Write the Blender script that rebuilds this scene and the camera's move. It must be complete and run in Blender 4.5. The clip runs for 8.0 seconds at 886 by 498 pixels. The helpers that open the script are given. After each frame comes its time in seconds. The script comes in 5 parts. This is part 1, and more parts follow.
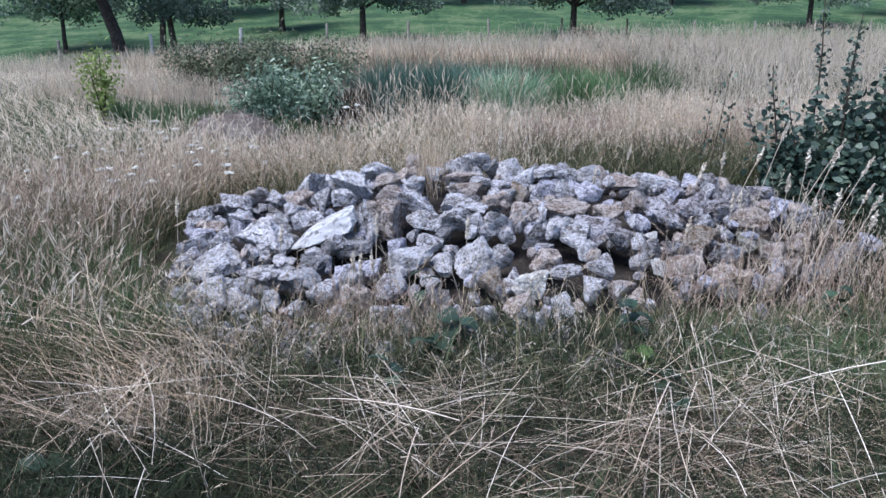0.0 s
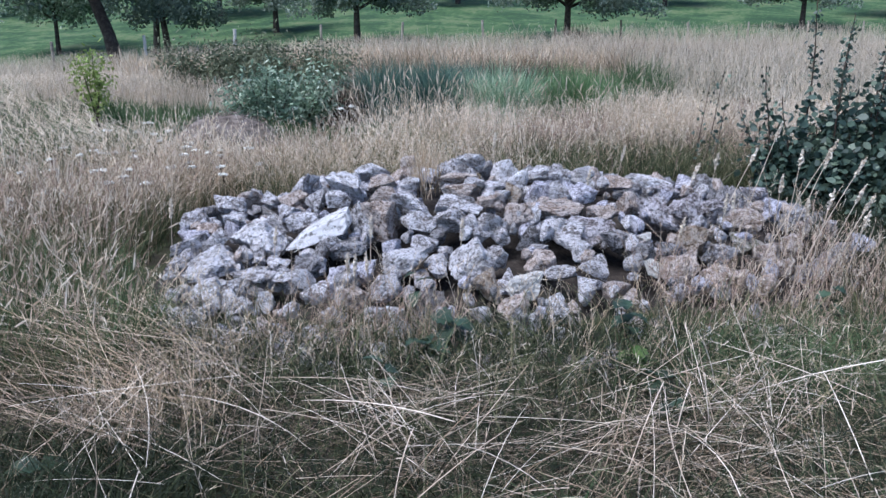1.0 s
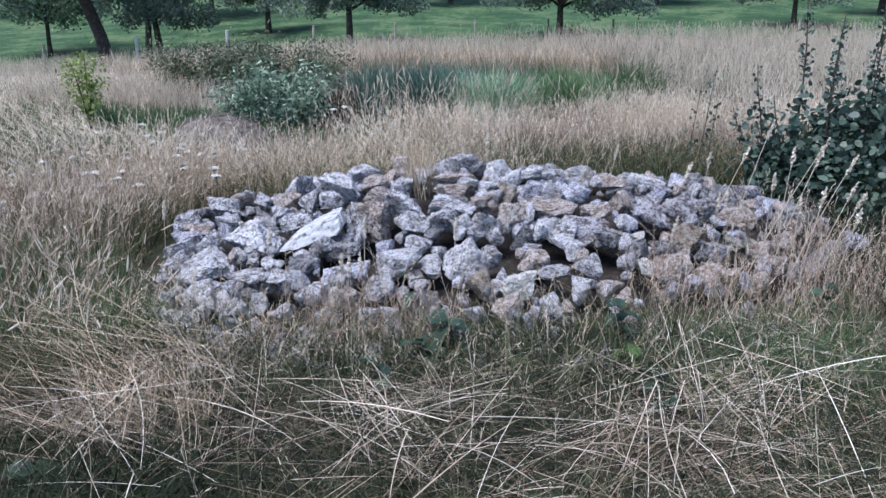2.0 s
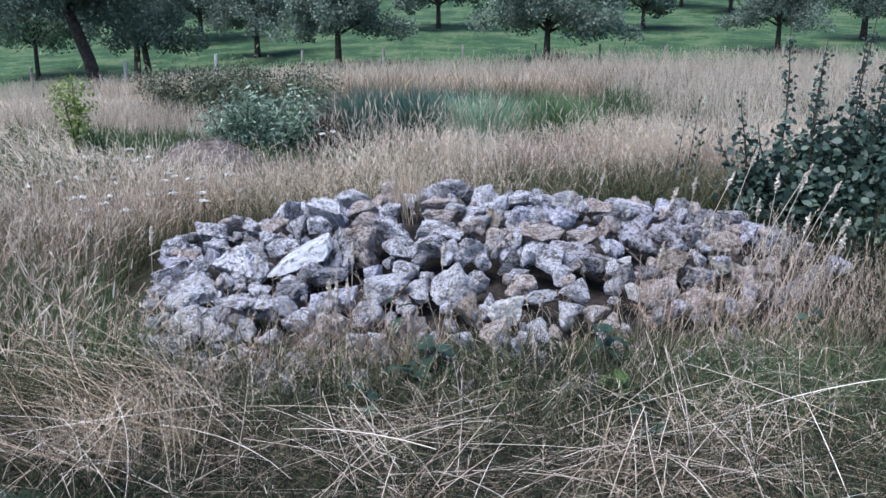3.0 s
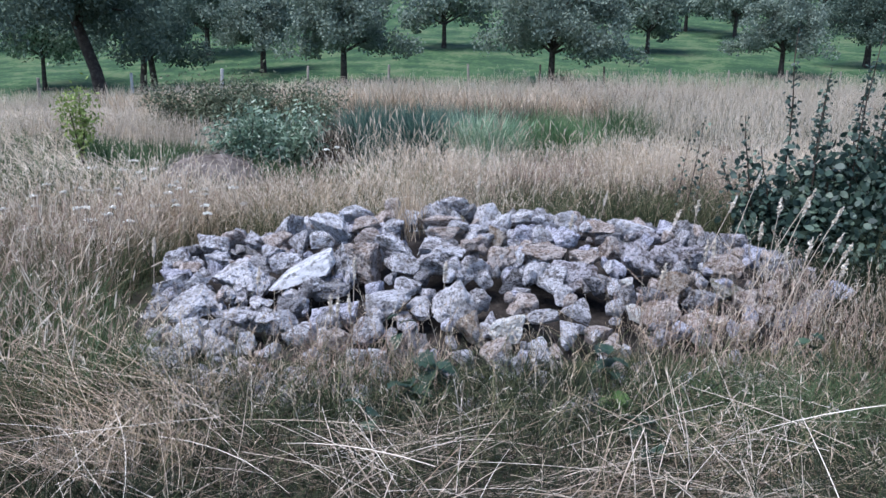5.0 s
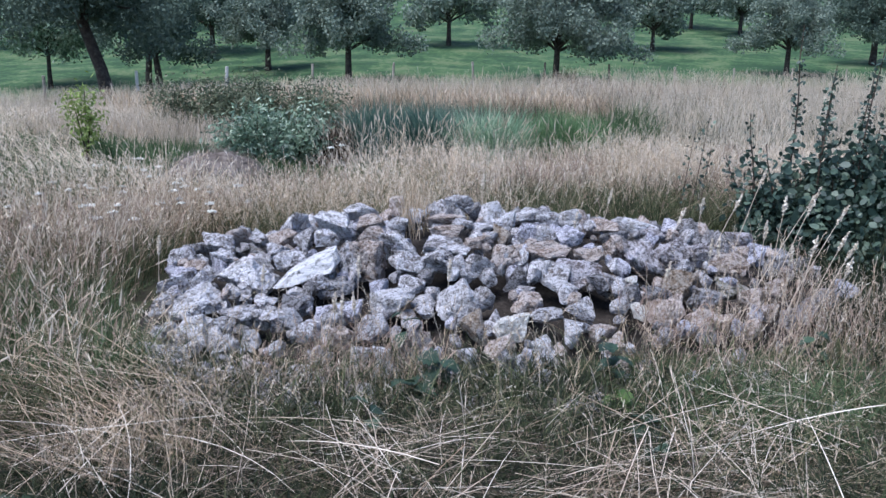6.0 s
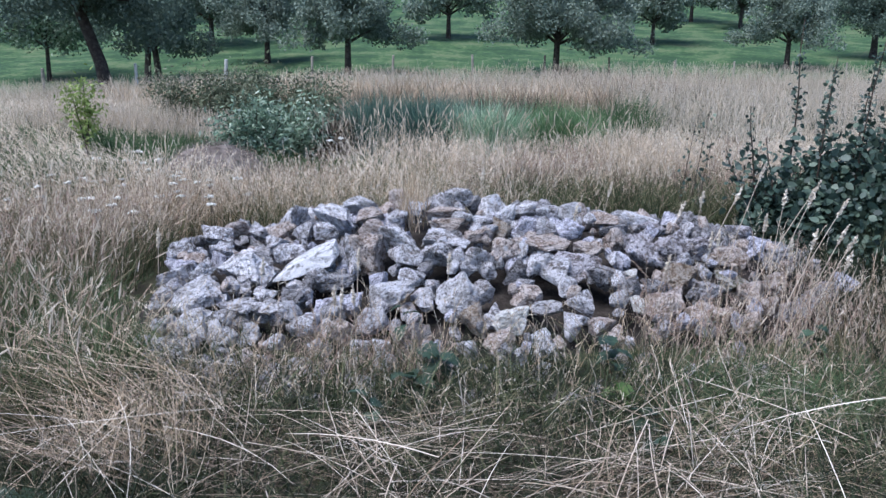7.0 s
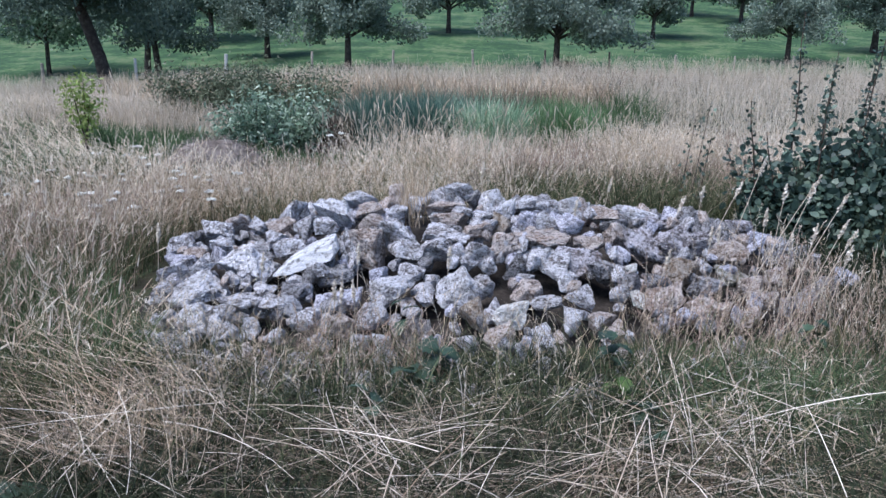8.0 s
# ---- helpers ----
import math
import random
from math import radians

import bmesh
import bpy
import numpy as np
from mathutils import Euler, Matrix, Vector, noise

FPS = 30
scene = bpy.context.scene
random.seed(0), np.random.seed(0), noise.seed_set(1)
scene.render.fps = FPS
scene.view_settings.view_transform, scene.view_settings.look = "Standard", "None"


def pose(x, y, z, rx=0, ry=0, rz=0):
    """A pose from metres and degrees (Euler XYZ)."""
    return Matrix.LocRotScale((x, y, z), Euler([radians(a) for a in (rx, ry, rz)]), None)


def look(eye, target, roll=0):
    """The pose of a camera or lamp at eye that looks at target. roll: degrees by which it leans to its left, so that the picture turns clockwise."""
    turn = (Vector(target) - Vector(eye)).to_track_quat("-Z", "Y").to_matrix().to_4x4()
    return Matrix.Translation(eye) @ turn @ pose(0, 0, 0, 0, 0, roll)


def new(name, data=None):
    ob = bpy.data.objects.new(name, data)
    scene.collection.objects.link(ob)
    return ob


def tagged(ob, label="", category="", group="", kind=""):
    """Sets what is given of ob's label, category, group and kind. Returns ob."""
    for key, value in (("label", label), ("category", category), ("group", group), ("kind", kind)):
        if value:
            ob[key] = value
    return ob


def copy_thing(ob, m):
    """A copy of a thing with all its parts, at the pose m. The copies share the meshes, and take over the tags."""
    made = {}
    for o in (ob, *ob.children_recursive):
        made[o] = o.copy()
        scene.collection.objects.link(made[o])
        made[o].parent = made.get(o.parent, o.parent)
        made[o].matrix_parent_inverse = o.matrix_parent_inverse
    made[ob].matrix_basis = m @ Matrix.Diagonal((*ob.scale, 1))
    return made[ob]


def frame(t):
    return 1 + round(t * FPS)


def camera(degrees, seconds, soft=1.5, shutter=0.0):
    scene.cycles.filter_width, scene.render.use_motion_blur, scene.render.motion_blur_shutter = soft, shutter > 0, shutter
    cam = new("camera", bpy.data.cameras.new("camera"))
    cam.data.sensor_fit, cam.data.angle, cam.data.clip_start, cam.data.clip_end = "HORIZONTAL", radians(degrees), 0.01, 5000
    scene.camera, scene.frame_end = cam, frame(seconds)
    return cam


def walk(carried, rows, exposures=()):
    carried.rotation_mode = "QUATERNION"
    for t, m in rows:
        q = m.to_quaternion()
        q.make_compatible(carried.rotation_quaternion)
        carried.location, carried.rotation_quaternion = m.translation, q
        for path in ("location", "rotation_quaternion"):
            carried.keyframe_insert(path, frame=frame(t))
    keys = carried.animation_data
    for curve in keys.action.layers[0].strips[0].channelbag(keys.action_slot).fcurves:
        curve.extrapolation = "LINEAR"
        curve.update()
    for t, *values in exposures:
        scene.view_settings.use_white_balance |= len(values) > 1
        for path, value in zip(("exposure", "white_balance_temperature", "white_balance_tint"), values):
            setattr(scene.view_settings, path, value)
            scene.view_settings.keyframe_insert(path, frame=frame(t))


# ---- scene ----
cam = camera(56.0, 8.0, soft=1.5)
EYE = 1.55
walk(cam, [
    (0.0, pose(0.000, 0.000, 1.550, 73.89, -0.00, 0.00)),
    (0.5, pose(-0.001, 0.001, 1.551, 73.76, -0.03, -0.38)),
    (1.0, pose(0.001, -0.002, 1.551, 73.97, 0.02, -0.39)),
    (2.5, pose(0.004, -0.006, 1.556, 73.97, 0.29, -1.26)),
    (3.0, pose(0.007, -0.010, 1.569, 75.53, 0.11, -1.66)),
    (3.5, pose(0.004, -0.015, 1.573, 77.20, -0.21, -2.07)),
    (4.0, pose(0.003, -0.021, 1.572, 77.52, -0.55, -1.79)),
    (4.5, pose(0.000, -0.015, 1.564, 77.02, -0.91, -1.55)),
    (6.0, pose(0.001, -0.016, 1.567, 76.62, -1.00, -1.00)),
    (6.5, pose(0.002, -0.017, 1.566, 76.40, -1.05, -0.99)),
    (7.0, pose(0.001, -0.014, 1.565, 76.16, -1.03, -1.02)),
    (7.5, pose(0.002, -0.012, 1.561, 75.92, -1.01, -1.01)),
    (8.0, pose(0.002, -0.012, 1.563, 75.82, -1.01, -1.01)),
], exposures=[(0.0, 0.64, 5560, 13), (8.0, 0.64, 5560, 13)])

# ---- light: an even sky after sunset, a weak wide sun behind the camera ----
world = bpy.data.worlds.new("evening_sky")
bpy.context.scene.world = world
world.use_nodes = True
wn = world.node_tree.nodes
sky = wn.new("ShaderNodeTexSky")
sky.sky_type = "NISHITA"
sky.sun_disc = False
sky.sun_elevation = math.radians(66)
sky.sun_rotation = math.radians(236)
sky.dust_density = 1.0
world.node_tree.links.new(sky.outputs[0], wn["Background"].inputs[0])
wn["Background"].inputs[1].default_value = 0.12

sun_data = bpy.data.lights.new("sun", "SUN")
sun_data.energy = 3.9
sun_data.angle = math.radians(40)
sun_data.color = (1.0, 0.94, 0.87)
sun = new("sun", sun_data)
sun.matrix_world = look((-3.6, -2.4, 9), (0, 0, 0))

rng = np.random.default_rng(7)
rnd = random.Random(11)


# ---- materials ----
def material(name, colours, scale=6.0, rough=0.85, bump=0.3, detail=6.0, island=False, per_object=False, translucent=0.0, grain=60.0, spec=0.25, spread=0.17, fleck=0.35):
    """Colours spread over a ramp by noise at two scales, and by island or object."""
    m = bpy.data.materials.new(name)
    m.use_nodes = True
    nt = m.node_tree
    n, l = nt.nodes, nt.links
    bsdf = n["Principled BSDF"]
    bsdf.inputs["Roughness"].default_value = rough
    bsdf.inputs["Specular IOR Level"].default_value = spec
    co = n.new("ShaderNodeTexCoord")
    where = co.outputs["Object"]
    if per_object:
        info = n.new("ShaderNodeObjectInfo")
        mul = n.new("ShaderNodeMath")
        mul.operation = "MULTIPLY"
        mul.inputs[1].default_value = 37.0
        l.new(info.outputs["Random"], mul.inputs[0])
        add = n.new("ShaderNodeVectorMath")
        l.new(where, add.inputs[0])
        l.new(mul.outputs[0], add.inputs[1])
        where = add.outputs[0]
    big = n.new("ShaderNodeTexNoise")
    big.inputs["Scale"].default_value = scale
    big.inputs["Detail"].default_value = detail
    big.inputs["Roughness"].default_value = 0.65
    l.new(where, big.inputs["Vector"])
    fine = n.new("ShaderNodeTexNoise")
    fine.inputs["Scale"].default_value = grain
    fine.inputs["Detail"].default_value = 3.0
    l.new(where, fine.inputs["Vector"])
    mix = n.new("ShaderNodeMath")
    mix.operation = "MULTIPLY_ADD"
    mix.inputs[1].default_value = fleck
    l.new(fine.outputs["Fac"], mix.inputs[0])
    sub = n.new("ShaderNodeMath")
    sub.operation = "SUBTRACT"
    sub.inputs[1].default_value = fleck / 2
    l.new(big.outputs["Fac"], sub.inputs[0])
    l.new(sub.outputs[0], mix.inputs[2])
    fac = mix.outputs[0]
    if island:
        geo = n.new("ShaderNodeNewGeometry")
        both = n.new("ShaderNodeMath")
        both.operation = "MULTIPLY_ADD"
        both.inputs[1].default_value = 0.62
        l.new(geo.outputs["Random Per Island"], both.inputs[0])
        part_noise = n.new("ShaderNodeMath")
        part_noise.operation = "MULTIPLY_ADD"
        part_noise.inputs[1].default_value = 1.0
        part_noise.inputs[2].default_value = -0.31
        l.new(fac, part_noise.inputs[0])
        l.new(part_noise.outputs[0], both.inputs[2])
        fac = both.outputs[0]
    ramp = n.new("ShaderNodeValToRGB")
    els = ramp.color_ramp.elements
    while len(els) < len(colours):
        els.new(0.5)
    for i, c in enumerate(colours):
        lo, hi = (0.2, 0.8) if island else (0.5 - spread, 0.5 + spread)
        els[i].position = lo + (hi - lo) * i / max(1, len(colours) - 1)
        els[i].color = (*c, 1)
    l.new(fac, ramp.inputs[0])
    l.new(ramp.outputs[0], bsdf.inputs["Base Color"])
    if bump > 0:
        b = n.new("ShaderNodeBump")
        b.inputs["Strength"].default_value = bump
        b.inputs["Distance"].default_value = 0.02
        l.new(mix.outputs[0], b.inputs["Height"])
        l.new(b.outputs[0], bsdf.inputs["Normal"])
    if translucent > 0:
        tr = n.new("ShaderNodeBsdfTranslucent")
        l.new(ramp.outputs[0], tr.inputs["Color"])
        ms = n.new("ShaderNodeMixShader")
        ms.inputs[0].default_value = translucent
        l.new(bsdf.outputs[0], ms.inputs[1])
        l.new(tr.outputs[0], ms.inputs[2])
        l.new(ms.outputs[0], n["Material Output"].inputs["Surface"])
    return m


M_SOIL = material("meadow_soil", [(0.022, 0.019, 0.013), (0.04, 0.036, 0.02), (0.035, 0.045, 0.018), (0.07, 0.06, 0.035)], 2.5, 0.95, 0.6, grain=40)
M_PASTURE = material("pasture_turf", [(0.020, 0.048, 0.020), (0.034, 0.074, 0.028), (0.050, 0.098, 0.037), (0.095, 0.125, 0.06)], 0.45, 0.95, 0.8, grain=3.5, spread=0.11, fleck=0.5)
M_STRAW = material("dry_straw", [(0.20, 0.15, 0.105), (0.42, 0.33, 0.24), (0.64, 0.54, 0.435), (0.86, 0.79, 0.69)], 1.2, 0.7, 0, island=True, translucent=0.2)
M_STALK = material("meadow_stalk", [(0.30, 0.24, 0.15), (0.48, 0.365, 0.25), (0.62, 0.49, 0.355), (0.76, 0.65, 0.50)], 0.8, 0.75, 0, island=True, translucent=0.35)
M_HEAD = material("grass_seed_head", [(0.46, 0.37, 0.26), (0.64, 0.53, 0.40), (0.78, 0.67, 0.53), (0.88, 0.80, 0.68)], 0.8, 0.8, 0, island=True, translucent=0.38)
M_PURPLE = material("faded_purple_panicle", [(0.20, 0.135, 0.105), (0.35, 0.25, 0.20), (0.50, 0.39, 0.315)], 0.8, 0.8, 0, island=True, translucent=0.2)
M_BLADE = material("green_blade", [(0.028, 0.04, 0.016), (0.06, 0.078, 0.034), (0.105, 0.12, 0.058), (0.21, 0.19, 0.11)], 0.9, 0.7, 0, island=True, translucent=0.25)
M_LUSH = material("lush_blade", [(0.035, 0.07, 0.028), (0.07, 0.12, 0.05), (0.125, 0.175, 0.085)], 0.9, 0.7, 0, island=True, translucent=0.25)
M_REED = material("reed_leaf", [(0.03, 0.07, 0.055), (0.055, 0.11, 0.085), (0.09, 0.155, 0.12), (0.19, 0.26, 0.19)], 0.6, 0.6, 0, island=True, translucent=0.2)
M_REED_PALE = material("pale_reed_leaf", [(0.09, 0.175, 0.10), (0.20, 0.31, 0.185), (0.52, 0.60, 0.43)], 0.6, 0.6, 0, island=True, translucent=0.2)
M_APPLE = material("orchard_leaf", [(0.125, 0.165, 0.13), (0.16, 0.205, 0.165), (0.195, 0.24, 0.195), (0.24, 0.285, 0.23)], 0.8, 0.8, 0, island=True, translucent=0.2, spec=0.1)
# Darker copy of the orchard leaf, with the shade of dim crowns in its colour.
M_APPLE_SHADE = material("shade_orchard_leaf", [(0.065, 0.095, 0.075), (0.09, 0.125, 0.10), (0.12, 0.16, 0.125)], 0.8, 0.8, 0, island=True, translucent=0.2, spec=0.1)
M_BUSH = material("bush_leaf", [(0.014, 0.030, 0.023), (0.028, 0.052, 0.040), (0.050, 0.084, 0.062), (0.105, 0.145, 0.098)], 3.0, 0.5, 0.1, island=True, translucent=0.15, spec=0.4)
M_POND = material("pond_grass", [(0.06, 0.12, 0.05), (0.12, 0.21, 0.09), (0.24, 0.34, 0.17)], 0.6, 0.6, 0, island=True, translucent=0.2)
M_WILLOW = material("willow_leaf", [(0.07, 0.115, 0.075), (0.13, 0.20, 0.13), (0.22, 0.30, 0.205), (0.40, 0.46, 0.36)], 1.0, 0.6, 0, island=True, translucent=0.15)
M_LIME = material("yellow_green_leaf", [(0.13, 0.19, 0.05), (0.23, 0.30, 0.085), (0.36, 0.42, 0.14)], 2.0, 0.6, 0, island=True, translucent=0.3)
M_BRAMBLE = material("broad_leaf", [(0.014, 0.031, 0.020), (0.026, 0.052, 0.032), (0.048, 0.085, 0.048)], 8.0, 0.55, 0.2, per_object=True, translucent=0.2, spec=0.4)
M_BARK = material("bark", [(0.025, 0.02, 0.018), (0.05, 0.042, 0.036), (0.09, 0.078, 0.068)], 5.0, 0.95, 0.8, grain=30)
M_TWIG = material("brown_twig", [(0.035, 0.026, 0.02), (0.07, 0.05, 0.038), (0.11, 0.08, 0.06)], 9.0, 0.85, 0.3)
M_POST = material("weathered_post", [(0.17, 0.15, 0.125), (0.28, 0.25, 0.21), (0.40, 0.36, 0.31)], 6.0, 0.9, 0.4, per_object=True)
M_WHITEPOST = material("pale_post", [(0.35, 0.34, 0.32), (0.48, 0.47, 0.44), (0.60, 0.58, 0.55)], 6.0, 0.8, 0.2)
M_UMBEL = material("yarrow_flower", [(0.40, 0.39, 0.34), (0.52, 0.51, 0.46), (0.64, 0.63, 0.58)], 20.0, 0.8, 0, island=True)
M_SPIKE = material("pale_seed_spike", [(0.50, 0.43, 0.34), (0.66, 0.59, 0.49), (0.82, 0.77, 0.68)], 5.0, 0.8, 0, island=True, translucent=0.2)
M_SCRUB = material("scrub_leaf", [(0.06, 0.075, 0.045), (0.095, 0.115, 0.07), (0.14, 0.16, 0.10), (0.22, 0.235, 0.16)], 1.0, 0.7, 0, island=True, translucent=0.15, spec=0.15)
M_SIDE = material("brown_meadow_stalk", [(0.10, 0.085, 0.05), (0.20, 0.15, 0.10), (0.34, 0.25, 0.175), (0.58, 0.46, 0.34)], 0.8, 0.75, 0, island=True, translucent=0.3)
M_FAR = material("far_dry_grass", [(0.40, 0.335, 0.245), (0.52, 0.435, 0.33), (0.63, 0.535, 0.42), (0.75, 0.66, 0.535)], 0.35, 0.8, 0, island=True, translucent=0.38)
# Dead grass brown, darkened to carry the shade under the pale straw.
M_DARKENED_THATCH = material("darkened_dead_thatch", [(0.02, 0.015, 0.011), (0.055, 0.04, 0.029), (0.115, 0.086, 0.063), (0.26, 0.205, 0.155)], 1.2, 0.8, 0, island=True, translucent=0.1)
# Near-black green: the shade low in the grass is put into its colour.
M_SHADE_BLADE = material("shade_green_blade", [(0.008, 0.012, 0.006), (0.017, 0.026, 0.011), (0.036, 0.048, 0.022)], 0.9, 0.7, 0, island=True, translucent=0.15)
M_GAP_SHADE = material("shade_dark_earth", [(0.014, 0.012, 0.010), (0.028, 0.023, 0.02), (0.065, 0.055, 0.047)], 9.0, 0.95, 0.6)
M_LIMELEAF = material("bright_leaf", [(0.045, 0.09, 0.022), (0.08, 0.14, 0.035), (0.13, 0.20, 0.055)], 8.0, 0.55, 0.2, per_object=True, translucent=0.3, spec=0.4)
M_CUT = material("cut_hay", [(0.10, 0.08, 0.068), (0.16, 0.135, 0.118), (0.23, 0.20, 0.18)], 3.0, 0.95, 0.8)

def limestone(name, low, high, lichen_highlight, pit, size=1.0):
    """Weathered stone: broad tone, pale crusty blotches with sky-lit highlights painted in, dark pits, rough relief."""
    m = bpy.data.materials.new(name)
    m.use_nodes = True
    n, l = m.node_tree.nodes, m.node_tree.links
    bsdf = n["Principled BSDF"]
    bsdf.inputs["Roughness"].default_value = 0.88
    bsdf.inputs["Specular IOR Level"].default_value = 0.25
    co, info = n.new("ShaderNodeTexCoord"), n.new("ShaderNodeObjectInfo")
    mul = n.new("ShaderNodeMath")
    mul.operation = "MULTIPLY"
    mul.inputs[1].default_value = 41.0
    own = info.outputs["Random"] if size == 1.0 else n.new("ShaderNodeNewGeometry").outputs["Random Per Island"]
    l.new(own, mul.inputs[0])
    add = n.new("ShaderNodeVectorMath")
    l.new(co.outputs["Object"], add.inputs[0])
    l.new(mul.outputs[0], add.inputs[1])

    def field(scale, detail, rough=0.6):
        t = n.new("ShaderNodeTexNoise")
        t.inputs["Scale"].default_value = scale * size
        t.inputs["Detail"].default_value = detail
        t.inputs["Roughness"].default_value = rough
        l.new(add.outputs[0], t.inputs["Vector"])
        return t.outputs["Fac"]

    def step(value, lo, hi, top=1.0):
        t = n.new("ShaderNodeMapRange")
        t.inputs["From Min"].default_value = lo
        t.inputs["From Max"].default_value = hi
        t.inputs["To Max"].default_value = top
        l.new(value, t.inputs["Value"])
        return t.outputs["Result"]

    def mixed(fac, one, two):
        t = n.new("ShaderNodeMix")
        t.data_type = "RGBA"
        l.new(fac, t.inputs["Factor"])
        for sock, val in ((t.inputs["A"], one), (t.inputs["B"], two)):
            if isinstance(val, tuple):
                sock.default_value = (*val, 1)
            else:
                l.new(val, sock)
        return t.outputs["Result"]

    broad, blotch, fine, crust = field(1.5, 4), field(3.6, 12, 0.76), field(17, 7, 0.7), field(8.0, 9, 0.74)
    tone = mixed(step(broad, 0.36, 0.64), low, high)
    rust = mixed(step(field(2.3, 6, 0.7), 0.56, 0.66, 0.55), tone, tuple(a * b for a, b in zip(high, (0.92, 0.76, 0.62))))
    # pale blotches and specks, bright enough to paint in the highlights
    pale = mixed(step(blotch, 0.475, 0.53, 0.95), rust, lichen_highlight)
    speck = mixed(step(crust, 0.535, 0.58, 0.9), pale, lichen_highlight)
    grain_tone = mixed(step(fine, 0.54, 0.60, 0.65), speck, lichen_highlight)
    dark = mixed(step(fine, 0.46, 0.39, 0.85), grain_tone, pit)
    holes = mixed(step(crust, 0.43, 0.37, 0.9), dark, pit)
    crack = mixed(step(blotch, 0.43, 0.37, 0.85), holes, pit)
    each = n.new("ShaderNodeHueSaturation")
    l.new(step(own, 0.0, 1.0), each.inputs["Value"])
    n_value = each.inputs["Value"].links[0].from_node
    n_value.inputs["To Min"].default_value = 0.90
    n_value.inputs["To Max"].default_value = 1.22
    l.new(crack, each.inputs["Color"])
    l.new(each.outputs["Color"], bsdf.inputs["Base Color"])
    total = n.new("ShaderNodeMath")
    total.operation = "MULTIPLY_ADD"
    total.inputs[1].default_value = 0.5
    l.new(fine, total.inputs[0])
    rough_sum = n.new("ShaderNodeMath")
    l.new(blotch, rough_sum.inputs[0])
    l.new(crust, rough_sum.inputs[1])
    l.new(rough_sum.outputs[0], total.inputs[2])
    b = n.new("ShaderNodeBump")
    b.inputs["Strength"].default_value = 1.0
    b.inputs["Distance"].default_value = 0.05 if size == 1.0 else 0.02
    l.new(total.outputs[0], b.inputs["Height"])
    l.new(b.outputs[0], bsdf.inputs["Normal"])
    return m


STONE_COLOURS = {
    "grey": ("grey_limestone", (0.215, 0.195, 0.19), (0.43, 0.405, 0.405), (0.86, 0.845, 0.89), (0.04, 0.035, 0.036)),
    "pale": ("pale_limestone", (0.46, 0.44, 0.43), (0.66, 0.64, 0.66), (0.88, 0.87, 0.92), (0.10, 0.09, 0.09)),
    "slab": ("slab_limestone", (0.52, 0.52, 0.53), (0.66, 0.66, 0.68), (0.80, 0.80, 0.83), (0.22, 0.21, 0.20)),
    "lilac": ("lilac_limestone", (0.17, 0.15, 0.15), (0.31, 0.275, 0.28), (0.64, 0.61, 0.65), (0.04, 0.034, 0.034)),
    "white": ("white_limestone", (0.72, 0.69, 0.63), (0.82, 0.80, 0.76), (0.86, 0.85, 0.83), (0.44, 0.38, 0.31)),
    "bluish": ("bluish_limestone", (0.23, 0.225, 0.27), (0.42, 0.41, 0.49), (0.80, 0.79, 0.89), (0.045, 0.045, 0.055)),
    "tawny": ("tawny_limestone", (0.30, 0.225, 0.18), (0.48, 0.38, 0.32), (0.74, 0.66, 0.62), (0.06, 0.045, 0.035)),
    "ochre": ("ochre_limestone", (0.24, 0.17, 0.115), (0.37, 0.28, 0.20), (0.54, 0.48, 0.42), (0.07, 0.05, 0.035)),
    "dark": ("dark_limestone", (0.11, 0.10, 0.10), (0.20, 0.19, 0.19), (0.46, 0.45, 0.47), (0.03, 0.027, 0.026)),
    "mossy": ("mossy_limestone", (0.14, 0.14, 0.07), (0.26, 0.24, 0.18), (0.46, 0.44, 0.42), (0.05, 0.05, 0.02)),
}
STONE = {tone: limestone(*args) for tone, args in STONE_COLOURS.items()}
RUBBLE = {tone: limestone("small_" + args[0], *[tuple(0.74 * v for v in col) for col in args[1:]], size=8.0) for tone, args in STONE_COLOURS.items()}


# ---- helpers for meshes ----
def mesh_of(name, verts, faces, mat, smooth=False):
    """A mesh from arrays: verts (n, 3), faces (m, k) with k corners each."""
    me = bpy.data.meshes.new(name)
    verts, faces = np.asarray(verts, np.float32), np.asarray(faces, np.int32)
    k = faces.shape[1]
    me.vertices.add(len(verts))
    me.vertices.foreach_set("co", verts.ravel())
    me.loops.add(faces.size)
    me.loops.foreach_set("vertex_index", faces.ravel())
    me.polygons.add(len(faces))
    me.polygons.foreach_set("loop_start", np.arange(0, faces.size, k, dtype=np.int32))
    if smooth:
        me.polygons.foreach_set("use_smooth", np.ones(len(faces), bool))
    me.update(calc_edges=True)
    if mat:
        me.materials.append(mat)
    return me


def part(name, me, parent, label=""):
    """Links a mesh as one part under a thing or a part."""
    if isinstance(me, bmesh.types.BMesh):
        data = bpy.data.meshes.new(name)
        me.to_mesh(data)
        me.free()
        me = data
    ob = new(name, me)
    ob.parent = parent
    if label:
        tagged(ob, label)
    return ob


def thing(name, m, label, category, group="", kind=""):
    ob = new(name)
    ob.matrix_world = m
    return tagged(ob, label, category, group, kind)


def unit(v):
    return v / np.maximum(np.linalg.norm(v, axis=-1, keepdims=True), 1e-9)


